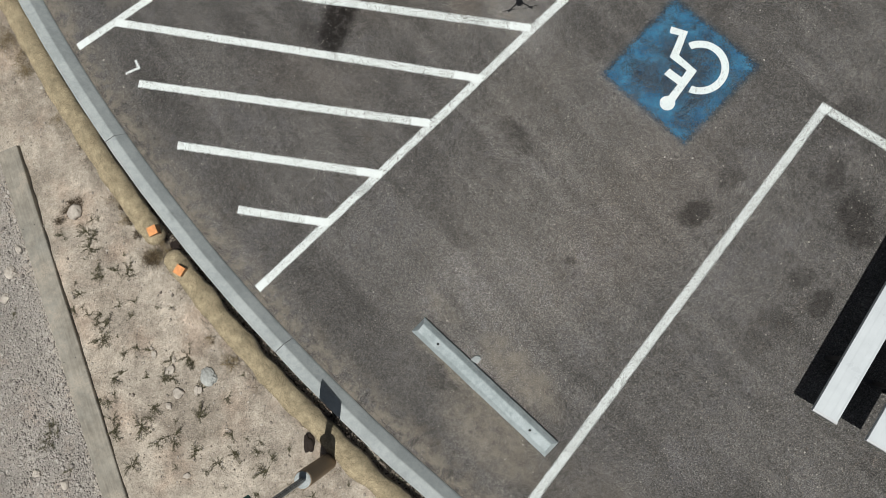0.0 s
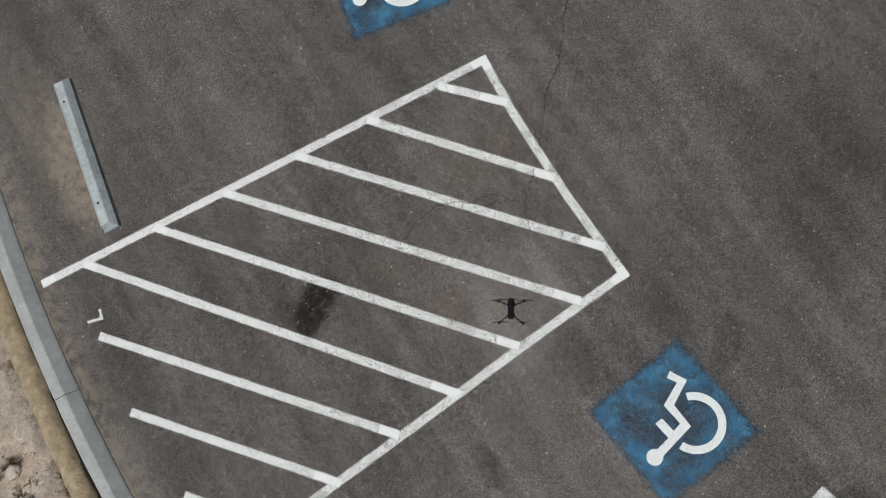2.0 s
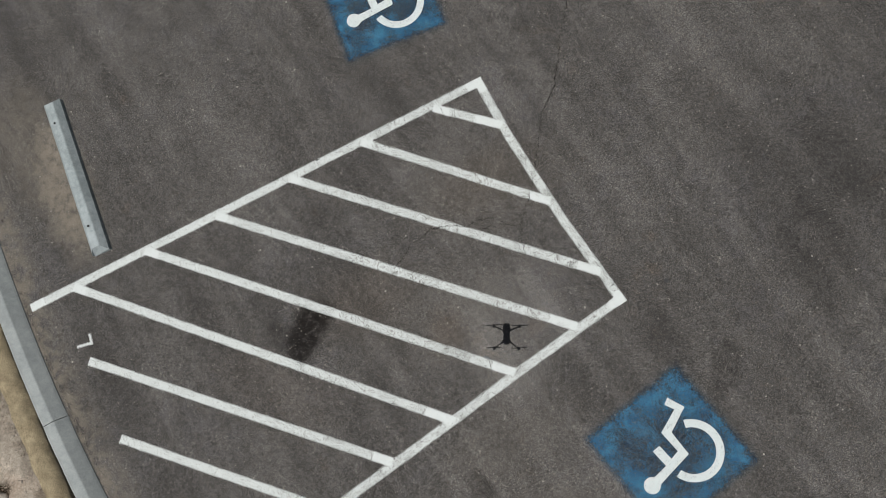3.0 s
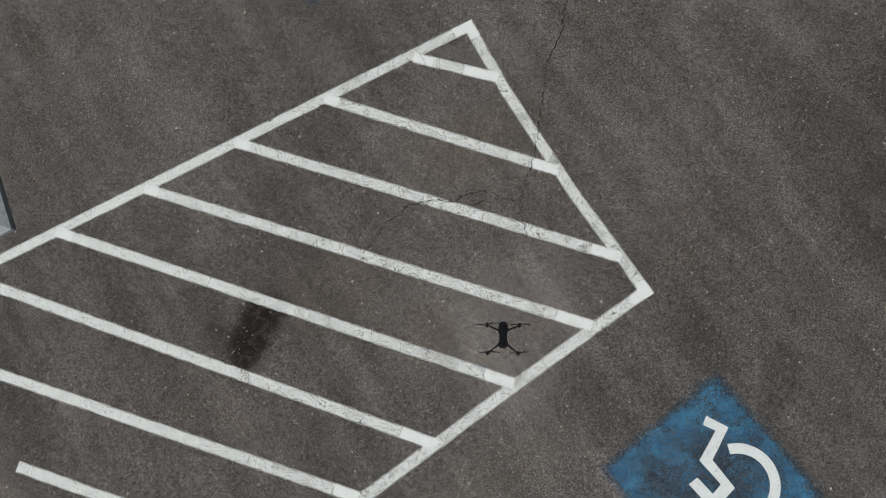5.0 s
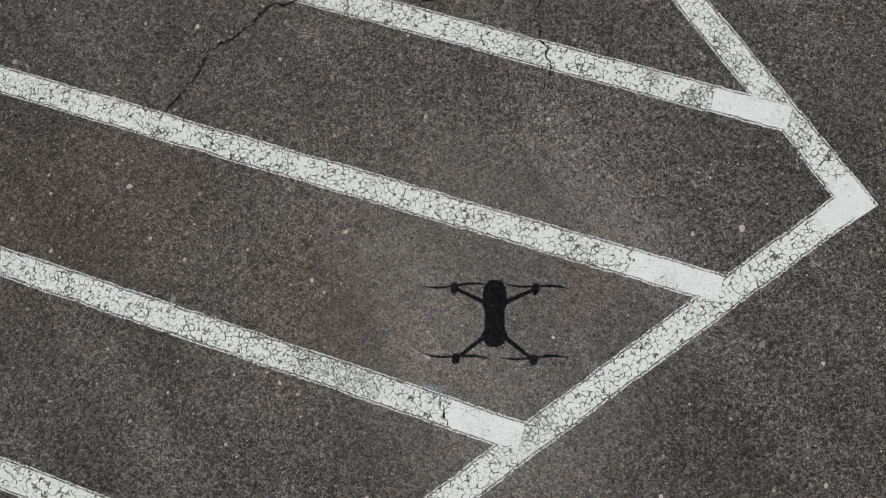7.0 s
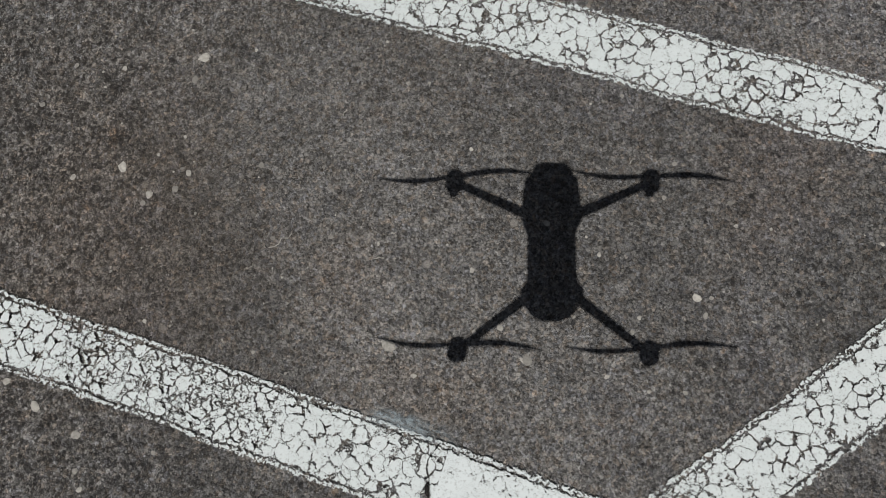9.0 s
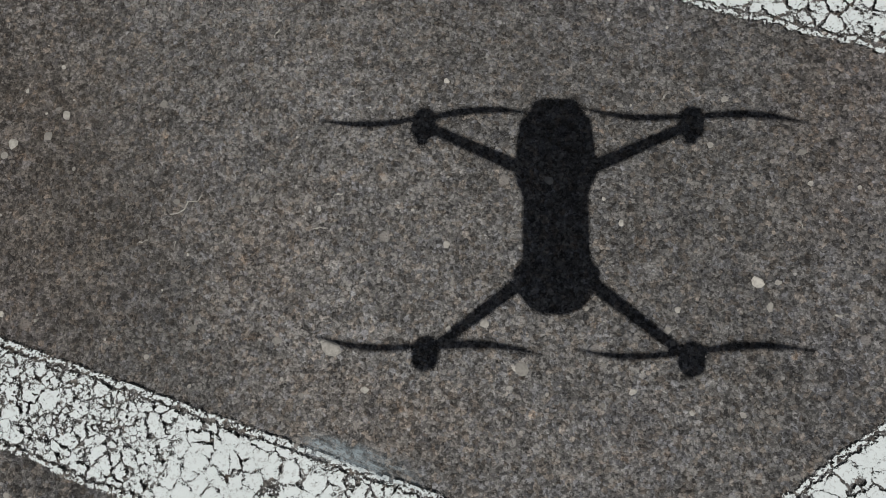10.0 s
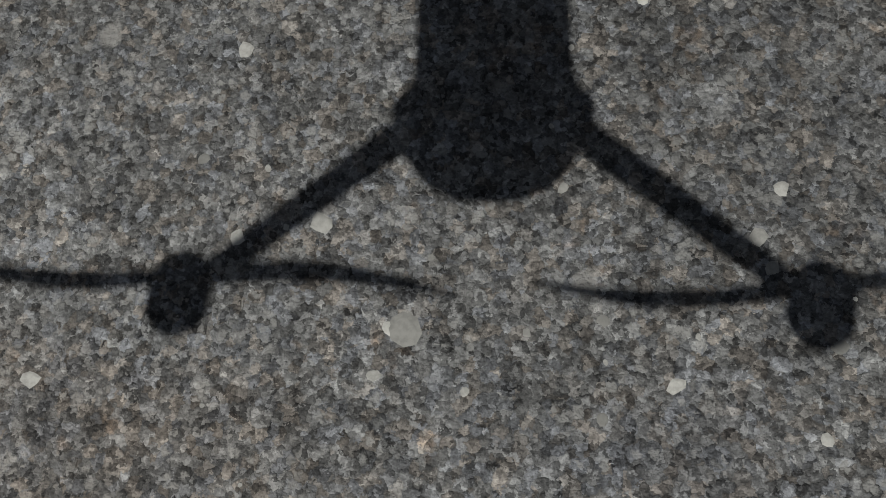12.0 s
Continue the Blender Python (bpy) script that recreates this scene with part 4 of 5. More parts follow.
def parking_sign():
    x, y = -1.460, -2.030
    foot = soil(x, y) - 0.03
    turn = math.degrees(math.atan2(-0.77, 0.64)) + 180
    thing = tagged(empty("sign_post", pose(x, y, foot, 0, 0, turn)), "steel sign post in a tan bollard sleeve", "sign post")
    tall = 0.93 - foot
    bm = bmesh.new()
    lathe(bm, [(0.083, 0.0), (0.083, tall - 0.012), (0.080, tall - 0.003), (0.076, tall)], 32)
    sleeve = part("bollard_sleeve", bm, TAN, thing, "tan painted steel bollard sleeve", smooth=False)
    bm = bmesh.new()
    lathe(bm, [(0.0755, tall - 0.02), (0.0755, tall + 0.003), (0.068, tall + 0.008)], 32)
    part("grout_cap", bm, KERB, sleeve, "pale blue-grey grout filling")
    bm = bmesh.new()
    block(bm, 0.046, 0.046, 2.20 - foot, (0, 0, 0.05), 0.004)
    post = part("post", bm, STEEL, thing, "galvanised square post with punched holes")
    for k in range(26):
        for face in (1, -1):
            bm = bmesh.new()
            bmesh.ops.create_circle(bm, cap_ends=True, segments=10, radius=0.0055, matrix=Matrix.Translation((0, face * 0.0245, tall + 0.05 + 0.047 * k)) @ pose(0, 0, 0, 90))
            part("punched_hole", bm, HOLE, post)
    for z, h, name in ((1.857, 0.15, "placard"), (2.01, 0.56, "sign_plate")):
        bm = bmesh.new()
        rounded_plate(bm, 0.305, h, 0.003, 0.010, z - foot)
        for v in bm.verts:
            v.co.y += 0.028
        plate = part(name, bm, SIGN_GREEN, thing, "green-bordered metal sign plate")
        bm = bmesh.new()
        rounded_plate(bm, 0.275, h - 0.03, 0.002, 0.008, z - foot + 0.015)
        for v in bm.verts:
            v.co.y += 0.0305
        part("sign_face", bm, SIGN_FACE, plate, "white sign face")
        bm = bmesh.new()
        block(bm, 0.20, 0.002, h * 0.3, (0, 0.0335, z - foot + h * 0.35), 0)
        part("sign_bar", bm, SIGN_BLUE, plate, "plain blue bar")
    return thing


parking_sign()


# ---- timber edging board ----
def edging():
    a, b = Vector((-4.868, 1.545, 0)), Vector((-3.395, -3.20, 0))
    way = b - a
    turn = math.degrees(math.atan2(way.y, way.x)) - 90
    mid = (a + b) / 2
    thing = tagged(empty("timber_edging", pose(mid.x, mid.y, 0.042, 0, 0, turn)), "long grey weathered timber board lying on the dirt", "timber board")
    bm = bmesh.new()
    n = 40
    rings = []
    for k in range(n + 1):
        y = -way.length / 2 + way.length * k / n
        w = 0.004 * noise.noise(Vector((y * 2.0, 3, 1))) + 0.002 * noise.noise(Vector((y * 9.0, 5, 1)))
        rings.append([bm.verts.new((x + w, y, z + w)) for x, z in ((-0.118, 0), (-0.120, 0.092), (-0.114, 0.100), (0.113, 0.102), (0.120, 0.094), (0.118, 0))])
    for lo, hi in zip(rings, rings[1:]):
        for i in range(6):
            bm.faces.new((lo[i], lo[(i + 1) % 6], hi[(i + 1) % 6], hi[i]))
    bm.faces.new(rings[0])
    bm.faces.new(list(reversed(rings[-1])))
    bmesh.ops.recalc_face_normals(bm, faces=bm.faces)
    part("board", bm, TIMBER, thing)
    for y in (-1.55, -0.02, 1.62):
        for x in (-0.05, 0.085):
            bm = bmesh.new()
            bmesh.ops.create_circle(bm, cap_ends=True, segments=10, radius=0.006, matrix=Matrix.Translation((x, y, 0.1065)))
            part("nail_head", bm, DARK_STEEL, thing, "dark nail head")
    return thing


edging()


def blade(bm, a, b, wide, lift=0.0):
    """A thin folded leaf from a to b."""
    a, b = Vector(a), Vector(b)
    side = (b - a).cross(Vector((0, 0, 1)))
    if side.length < 1e-6:
        side = Vector((1, 0, 0))
    side = side.normalized() * wide / 2
    mid = a.lerp(b, 0.5) + Vector((0, 0, lift))
    v = [bm.verts.new(p) for p in (a, mid + side, b, mid - side, mid - Vector((0, 0, wide * 0.3)))]
    bm.faces.new((v[0], v[1], v[4]))
    bm.faces.new((v[1], v[2], v[4]))
    bm.faces.new((v[2], v[3], v[4]))
    bm.faces.new((v[3], v[0], v[4]))


# ---- straw wattles ----
def wattle(a0, a1, seed, label):
    thing = tagged(empty("straw_wattle", Matrix()), label, "straw wattle", "straw wattles along the kerb")
    bm = bmesh.new()
    uv = bm.loops.layers.uv.new("UVMap")
    steps, sides = int(abs(a1 - a0) / 0.07), 26
    rings = []
    for k in range(steps + 1):
        a = a0 + (a1 - a0) * k / steps
        along = radians(abs(a - a0)) * RADIUS
        left = radians(abs(a1 - a)) * RADIUS
        shut = min(1.0, math.sqrt(max(0.02, min(along, left) / 0.07)))
        sway = 0.045 * noise.noise(Vector((a * 0.55, seed, 0))) + 0.012 * noise.noise(Vector((a * 2.3, seed, 7)))
        r = 0.119 * shut * (1 + 0.20 * noise.noise(Vector((a * 1.3, seed, 4))) + 0.07 * noise.noise(Vector((a * 4.5, seed, 9))))
        centre = on_arc(a, np.interp(a, (-156, -152, -147, -143, -138, -130), (0.315, 0.318, 0.352, 0.372, 0.414, 0.412)) + 0.35 * sway, 0)
        base = 0.095
        out = Vector((math.cos(radians(a)), math.sin(radians(a)), 0))
        ring = []
        for s in range(sides):
            t = 2 * math.pi * s / sides
            k2 = 1 + 0.07 * noise.noise(Vector((a * 3.0, math.cos(t) * 1.5, math.sin(t) * 1.5 + seed))) + 0.045 * noise.noise(Vector((a * 11.0, math.cos(t) * 3, math.sin(t) * 3 + seed)))
            v = bm.verts.new(centre + out * r * k2 * math.cos(t) + Vector((0, 0, base + r * 0.86 * k2 * math.sin(t))))
            ring.append((v, along, t * 0.124))
        rings.append(ring)
    for lo, hi in zip(rings, rings[1:]):
        for s in range(sides):
            e = (s + 1) % sides
            f = bm.faces.new((lo[s][0], lo[e][0], hi[e][0], hi[s][0]))
            wrap = 2 * math.pi * 0.124 if e == 0 else 0
            for loop, (v, al, ro) in zip(f.loops, (lo[s], (lo[e][0], lo[e][1], lo[e][2] + wrap), (hi[e][0], hi[e][1], hi[e][2] + wrap), hi[s])):
                loop[uv].uv = (ro, al)
    bm.faces.new([q[0] for q in rings[0]])
    bm.faces.new([q[0] for q in reversed(rings[-1])])
    bmesh.ops.recalc_face_normals(bm, faces=bm.faces)
    part("burlap_sleeve", bm, BURLAP, thing, smooth=True)
    rng = random.Random(int(seed * 10))
    for a, back in ((a0, -1), (a1, 1)):
        bm = bmesh.new()
        tip = on_arc(a, np.interp(a, (-156, -152, -147, -143, -138, -130), (0.315, 0.318, 0.352, 0.372, 0.414, 0.412)), 0.10)
        along = Vector((-math.sin(radians(a)), math.cos(radians(a)), 0)) * back
        for k in range(70):
            at = tip + Vector((rng.gauss(0, 0.022), rng.gauss(0, 0.022), rng.uniform(-0.05, 0.05)))
            blade(bm, at - along * 0.03, at + along * rng.uniform(0.01, 0.06) + Vector((rng.gauss(0, 0.015), rng.gauss(0, 0.015), rng.uniform(-0.03, 0.01))), rng.uniform(0.002, 0.0045), 0.002)
        part("frayed_straw", bm, STRAW, thing, "loose straw at the open end")
    return thing


wattle(-171, -144.05, 1.0, "long burlap-wrapped straw wattle lying behind the kerb")
wattle(-143.70, -118, 2.0, "burlap straw wattle with a frayed end by the gap")


def stake(x, y, turn):
    thing = tagged(empty("wooden_stake", pose(x, y, 0.0, 2, -2, turn)), "square wooden stake with bright orange painted top", "stake", "orange-topped stakes")
    bm = bmesh.new()
    block(bm, 0.098, 0.096, 0.196, (0, 0, 0.03), 0.004)
    part("shaft", bm, STAKE_SIDE, thing)
    bm = bmesh.new()
    block(bm, 0.101, 0.099, 0.010, (0, 0, 0.2255), 0.003)
    part("painted_top", bm, ORANGE, thing, "orange painted top")
    return thing


stake(-3.159, 0.470, 20)
stake(-2.872, 0.017, -35)


# ---- rocks, bark, weeds ----
def rock(x, y, size, seed, flat=0.6, material=None, label="pale rounded rock half sunk in dry dirt"):
    bm = rock_mesh(bmesh.new(), size, seed, flat, 0.45, 3)
    ob = part("rock", bm, material or ROCK, smooth=seed % 3 > 0)
    ob.matrix_world = pose(x, y, max(0.0, soil(x, y)) + size * flat * 0.42, 0, 0, seed * 77)
    return tagged(ob, label, "rock", "rocks on the dirt")


for k, (x, y, s, f) in enumerate(((-4.105, 0.775, 0.082, 0.75), (-2.993, -1.244, 0.060, 0.6), (-2.786, -1.230, 0.050, 0.6),
                                  (-3.101, -1.368, 0.040, 0.7), (-3.071, -0.997, 0.055, 0.5), (-3.250, -0.826, 0.042, 0.6), (-2.925, -2.072, 0.036, 0.6),
                                  (-3.04, -0.90, 0.030, 0.6), (-4.82, 0.18, 0.075, 0.5), (-4.90, -0.10, 0.055, 0.5), (-4.74, 0.42, 0.045, 0.5), (-4.55, -1.95, 0.05, 0.5),
                                  (-4.23, -2.08, 0.048, 0.5), (-3.62, 1.42, 0.03, 0.5))):
    rock(x, y, s, k + 1.0, f)
rock(-2.655, -1.095, 0.098, 9.0, 0.42, GREY_ROCK, "flat grey angular rock on dry dirt")
bm = rock_mesh(bmesh.new(), 0.045, 31.0, 0.5, 0.5)
lump = part("concrete_lump", bm, KERB, smooth=False)
lump.matrix_world = pose(0.095, -1.140, 0.012, 0, 0, 20)
tagged(lump, "broken lump of concrete beside the wheel stop", "rubble")

bm = rock_mesh(bmesh.new(), 0.062, 12.0, 0.5, 0.6)
for v in bm.verts:
    v.co.x *= 1.75
bark = part("bark_piece", bm, BARK, smooth=False)
bark.matrix_world = pose(-1.632, -1.833, soil(-1.632, -1.833) + 0.02, 0, 0, 105)
tagged(bark, "dark rotten piece of bark beside the bollard", "bark")


# bark-coloured lump filling the dark hole between the wattle ends
bm = rock_mesh(bmesh.new(), 0.078, 17.0, 0.5, 0.8)
clod = part("earth_clod", bm, BARK, smooth=False)
clod.matrix_world = pose(-3.015, 0.275, soil(-3.015, 0.275) + 0.035, 0, 0, 60)
tagged(clod, "dark brown clod of earth between the wattle ends", "clod")


def weed_mesh(seed, spread):
    """Low dusty sprigs that fork and carry many narrow leaves."""
    rng = random.Random(seed)
    bm = bmesh.new()
    lean = rng.uniform(0, 2 * math.pi)
    for k in range(rng.randint(7, 12)):
        a = lean + rng.gauss(0, 1.3)
        length = spread * rng.uniform(0.35, 1.15)
        p = Vector((rng.gauss(0, 0.006), rng.gauss(0, 0.006), 0.003))
        for s in range(5):
            a += rng.uniform(-0.4, 0.4)
            q = p + Vector((math.cos(a), math.sin(a), rng.uniform(0.0, 0.5))) * length / 5
            blade(bm, p, q + (q - p) * 0.2, 0.0045 - 0.0005 * s)
            for t in range(rng.randint(3, 6)):
                la = a + rng.choice((-1, 1)) * rng.uniform(0.3, 1.2)
                r = p.lerp(q, rng.random())
                ln = length * rng.uniform(0.08, 0.22)
                blade(bm, r, r + Vector((math.cos(la), math.sin(la), rng.uniform(0, 0.7))) * ln, rng.uniform(0.003, 0.0065), 0.002)
            p = q
    return bm


WEEDS = []
for k in range(9):
    ob = part("weed", weed_mesh(40 + k, 0.105), LEAF)
    WEEDS.append(tagged(ob, "small dusty green-brown weed sprig in dry dirt", "weed", "weeds on the dirt"))
spread = [(-3.98, 0.55, 1.0), (-3.64, 0.09, 0.8), (-3.51, 0.10, 1.1), (-3.80, 0.04, 0.9), (-3.46, -0.26, 0.6), (-3.78, -0.47, 1.2), (-3.81, -0.62, 1.1), (-3.87, -0.43, 0.7),
          (-3.70, -1.47, 1.0), (-2.83, -1.84, 0.8), (-3.04, -1.66, 0.8), (-3.16, -1.68, 0.7), (-2.79, -1.50, 1.2), (-2.48, -1.33, 0.7), (-2.42, -1.87, 1.2), (-2.18, -1.88, 0.7),
          (-2.60, -1.97, 0.9), (-3.30, -1.47, 0.8), (-3.40, -1.55, 1.3), (-2.89, -0.87, 1.2), (-3.07, -0.91, 0.9), (-3.27, -1.36, 1.0), (-2.44, -1.70, 0.8), (-3.60, -0.99, 0.8),
          (-3.49, -0.41, 0.6), (-3.62, -0.28, 0.6), (-4.03, -0.27, 0.5), (-4.06, -0.12, 0.7), (-3.28, -0.78, 0.7), (-3.47, -1.91, 0.9), (-2.10, -2.08, 1.1), (-4.33, -1.57, 0.9),
          (-4.83, -0.29, 0.9), (-2.04, -1.95, 0.7), (-3.95, 0.36, 1.3), (-3.70, -1.21, 0.6), (-2.75, -1.22, 0.8), (-3.92, 0.47, 0.9), (-3.05, -1.08, 1.0), (-3.15, -1.10, 0.9), (-3.69, -1.57, 1.3), (-3.86, -1.24, 0.8), (-3.75, -1.27, 0.8), (-3.52, -1.94, 1.0),
          (-3.24, -1.73, 0.9), (-3.06, -1.74, 0.8), (-4.40, -1.59, 1.1), (-4.17, -1.94, 0.9), (-3.70, -1.04, 0.8), (-4.13, -0.29, 0.8), (-3.86, -0.64, 0.9), (-4.36, -1.49, 0.9), (-4.45, -1.68, 0.8)]
rng = random.Random(5)
while len(spread) < 118:
    p = on_arc(rng.uniform(-146.5, -134.5), 0.6 + rng.random() * 1.25)
    if 0.953 * p.x + 0.302 * p.y > -3.95:
        spread.append((p.x, p.y, rng.uniform(0.3, 0.75)))
for k, (x, y, s) in enumerate(spread):
    m = pose(x, y, soil(x, y), 0, 0, k * 67) @ Matrix.Scale(s, 4)
    if k < len(WEEDS):
        WEEDS[k].matrix_world = m
    else:
        ob = copy_thing(WEEDS[k % len(WEEDS)], m)
        ob.matrix_world = m


def straw_tuft(x, y, count, reach, seed, turn=None, withered=False):
    rng = random.Random(seed)
    bm = bmesh.new()
    for k in range(count):
        a = rng.uniform(0, 2 * math.pi) if turn is None else radians(turn) + rng.gauss(0, 0.7)
        s = Vector((rng.gauss(0, reach * 0.35), rng.gauss(0, reach * 0.35), rng.uniform(0.0, 0.02)))
        ln = reach * rng.uniform(0.5, 1.3)
        blade(bm, s, s + Vector((math.cos(a) * ln, math.sin(a) * ln, rng.uniform(0.0, 0.5) * ln)), rng.uniform(0.0025, 0.005), rng.uniform(0, 0.02))
    ob = part("grass_tuft" if withered else "straw_tuft", bm, DRY_GRASS if withered else STRAW)
    ob.matrix_world = pose(x, y, soil(x, y) + 0.005)
    if withered:
        return tagged(ob, "tangled withered brown grass on dry dirt", "grass", "withered grass tufts", kind="stuff")
    return tagged(ob, "tangled tuft of dry straw beside the wattle", "straw", "dry straw tufts", kind="stuff")


for k, (x, y, c, r, t) in enumerate(((-4.66, 2.44, 120, 0.12, None), (-4.86, 2.80, 130, 0.13, None), (-3.18, 0.20, 110, 0.10, None), (-2.42, -0.98, 90, 0.09, None), (-4.29, 1.83, 60, 0.08, None),
                                     (-3.05, 0.22, 60, 0.07, None), (-3.52, 0.62, 50, 0.08, None), (-3.62, 0.86, 40, 0.08, None), (-2.62, -0.72, 40, 0.07, None), (-3.53, 1.16, 30, 0.08, 30), (-4.72, 2.62, 80, 0.1, None))):
    straw_tuft(x, y, c, r, 90 + k, t)
# the first tufts also stand in for the shaded ring round a rock
for k, (x, y, c, r) in enumerate(((-4.14, 0.86, 110, 0.06), (-4.19, 0.78, 90, 0.06), (-4.05, 0.88, 70, 0.05), (-4.28, 0.68, 70, 0.06), (-3.56, 0.78, 90, 0.06), (-3.46, 0.62, 90, 0.06), (-3.40, 0.46, 70, 0.06), (-3.24, 0.18, 240, 0.10),
                                  (-4.10, 1.86, 60, 0.06), (-4.36, 2.16, 80, 0.07), (-2.98, 0.24, 200, 0.06), (-3.03, 0.31, 120, 0.05), (-4.02, 1.50, 40, 0.05))):
    straw_tuft(x, y, c, r, 130 + k, None, True)


# ---- loose grains and chips ----
def grains(name, places, material, label, category, sides=5):
    """Many small stones as one piece: x, y, z, size, flatness."""
    verts, faces = [], []
    for x, y, z, s, flat in places:
        o, turn = len(verts), rand(0, 6.283)
        long, tall = rand(0.75, 1.3), rand(0.6, 1.0)
        low = [rand(0.72, 1.18) * s for k in range(sides)]
        for ring in (0, 1):
            for k in range(sides):
                a = 2 * math.pi * k / sides
                r = low[k] * (rand(0.5, 0.78) if ring else 1.0)
                px, py = math.cos(a) * r * long, math.sin(a) * r
                verts.append((x + px * math.cos(turn) - py * math.sin(turn), y + px * math.sin(turn) + py * math.cos(turn), z + (flat * s * tall if ring else -0.2 * s * flat)))
        for k in range(sides):
            e = (k + 1) % sides
            faces.append((o + k, o + e, o + sides + e, o + sides + k))
        faces.append(tuple(o + sides + k for k in range(sides)))
    me = bpy.data.meshes.new(name)
    me.from_pydata(verts, [], faces)
    me.materials.append(material)
    return tagged(new(name, me), label, category, kind="stuff")


spots_list = []
while len(spots_list) < 10500:
    a, d = rand(-158, -131), abs(random.gauss(0, 1.1)) + 0.42
    p = on_arc(a, d)
    if d > 3.2:
        continue
    s = min(0.022, 0.0042 * math.exp(random.gauss(0, 0.6)))
    spots_list.append((p.x, p.y, soil(p.x, p.y) + s * 0.25, s, rand(0.5, 0.9)))
grains("dirt_pebbles", spots_list, PEBBLE, "scattered small pebbles on dry dirt", "pebbles")
spots_list = []
while len(spots_list) < 27000:
    x, y = rand(-6.0, -3.6), rand(-3.2, 2.4)
    if 0.953 * x + 0.302 * y > -4.30:
        continue
    s = min(0.026, 0.0070 * math.exp(random.gauss(0, 0.5)))
    spots_list.append((x, y, soil(x, y) + s * 0.3, s, rand(0.5, 0.9)))
grains("gravel", spots_list, CRUSHED, "pale crushed gravel beyond the timber edging", "gravel")
spots_list = []
for k in range(2600):
    p = on_arc(rand(-160, -128), -abs(random.gauss(0, 0.055)) - 0.002)
    s = 0.0022 * math.exp(random.gauss(0, 0.5))
    spots_list.append((p.x, p.y, s * 0.2, s, 0.7))
for k in range(900):
    p = on_arc(rand(-160, -128), rand(0.23, 0.29))
    s = 0.006 * math.exp(random.gauss(0, 0.4))
    spots_list.append((p.x, p.y, soil(p.x, p.y) + s * 0.3, s, 0.7))
grains("gutter_grit", spots_list, GRAVEL, "fine grit gathered along the foot of the kerb", "grit")
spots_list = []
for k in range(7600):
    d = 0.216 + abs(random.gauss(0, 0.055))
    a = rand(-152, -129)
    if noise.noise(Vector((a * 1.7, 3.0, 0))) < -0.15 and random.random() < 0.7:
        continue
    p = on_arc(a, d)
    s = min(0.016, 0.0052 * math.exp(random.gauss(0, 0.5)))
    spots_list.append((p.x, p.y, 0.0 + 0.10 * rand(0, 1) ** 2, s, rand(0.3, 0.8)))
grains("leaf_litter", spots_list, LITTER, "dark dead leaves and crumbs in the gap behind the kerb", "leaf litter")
rng = random.Random(61)
bm = bmesh.new()
for k in range(900):
    a = rng.uniform(-156, -130)
    if noise.noise(Vector((a * 0.9, 8.0, 0))) < 0.02:
        continue
    p = on_arc(a, 0.47 + abs(rng.gauss(0, 0.06)))
    at = Vector((p.x, p.y, soil(p.x, p.y) + 0.012))
    t, ln = rng.uniform(0, 6.283), rng.uniform(0.03, 0.10)
    blade(bm, at, at + Vector((math.cos(t) * ln, math.sin(t) * ln, rng.uniform(0, 0.35) * ln)), rng.uniform(0.002, 0.0045), rng.uniform(0, 0.01))
tagged(part("loose_straw", bm, DRY_GRASS), "thin dry grass and straw along the wattles", "straw", kind="stuff")
# pale stones ground flush in the asphalt: a few larger ones by themselves, and many small
chips = [(0.686, 2.497, 0.0100), (0.404, 2.881, 0.0075), (0.861, 2.485, 0.0065), (1.070, 2.572, 0.0060), (0.500, 2.729, 0.0045), (0.384, 2.693, 0.0050), (0.400, 2.715, 0.0050),
         (0.341, 2.672, 0.0045), (0.554, 2.508, 0.0035), (0.635, 2.501, 0.0045), (0.856, 2.485, 0.0040), (0.851, 2.468, 0.0030), (0.934, 2.492, 0.0030), (0.934, 2.457, 0.0030),
         (0.794, 2.518, 0.0035), (0.949, 2.622, 0.0035), (0.662, 2.452, 0.0032), (0.693, 2.848, 0.0035), (1.113, 2.694, 0.0035), (0.995, 2.514, 0.0035), (1.639, 2.928, 0.0120),
         (1.490, 2.905, 0.0085), (-0.144, 2.645, 0.0110), (0.80, 3.60, 0.008), (1.08, 2.55, 0.005), (0.96, 2.47, 0.004), (0.72, 2.46, 0.0035), (0.99, 2.525, 0.004)]
spots_list = [(x - 0.009, y - 0.006, 0.0, s, 0.10) for x, y, s in chips]
for k in range(11000):
    s = min(0.0085, 0.0032 * math.exp(random.gauss(0, 0.42)))
    x, y = rand(-4.6, 5.2), rand(-3.2, 6.4)
    # finer inside the aisle's corner
    spots_list.append((x, y, 0.0, s * (0.55 if math.hypot(x - 0.9, y - 2.6) < 0.55 else 1.0), 0.12))
for k in range(2000):
    s = min(0.012, 0.0058 * math.exp(random.gauss(0, 0.30)))
    x, y = rand(-4.6, 5.2), rand(-3.2, 6.4)
    if math.hypot(x - 0.9, y - 2.6) > 0.6:
        spots_list.append((x, y, 0.0, s, 0.12))
for k in range(220):
    s = min(0.005, 0.0016 * math.exp(random.gauss(0, 0.4)))
    spots_list.append((rand(0.2, 1.6), rand(2.0, 3.1), 0.0, s, 0.12))
spots_list = [q for q in spots_list if behind(q[0], q[1]) < -0.02]
grains("asphalt_stones", spots_list, CHIP, "pale aggregate stones showing in the asphalt", "stones", 8)
bm = bmesh.new()
litter = random.Random(77)
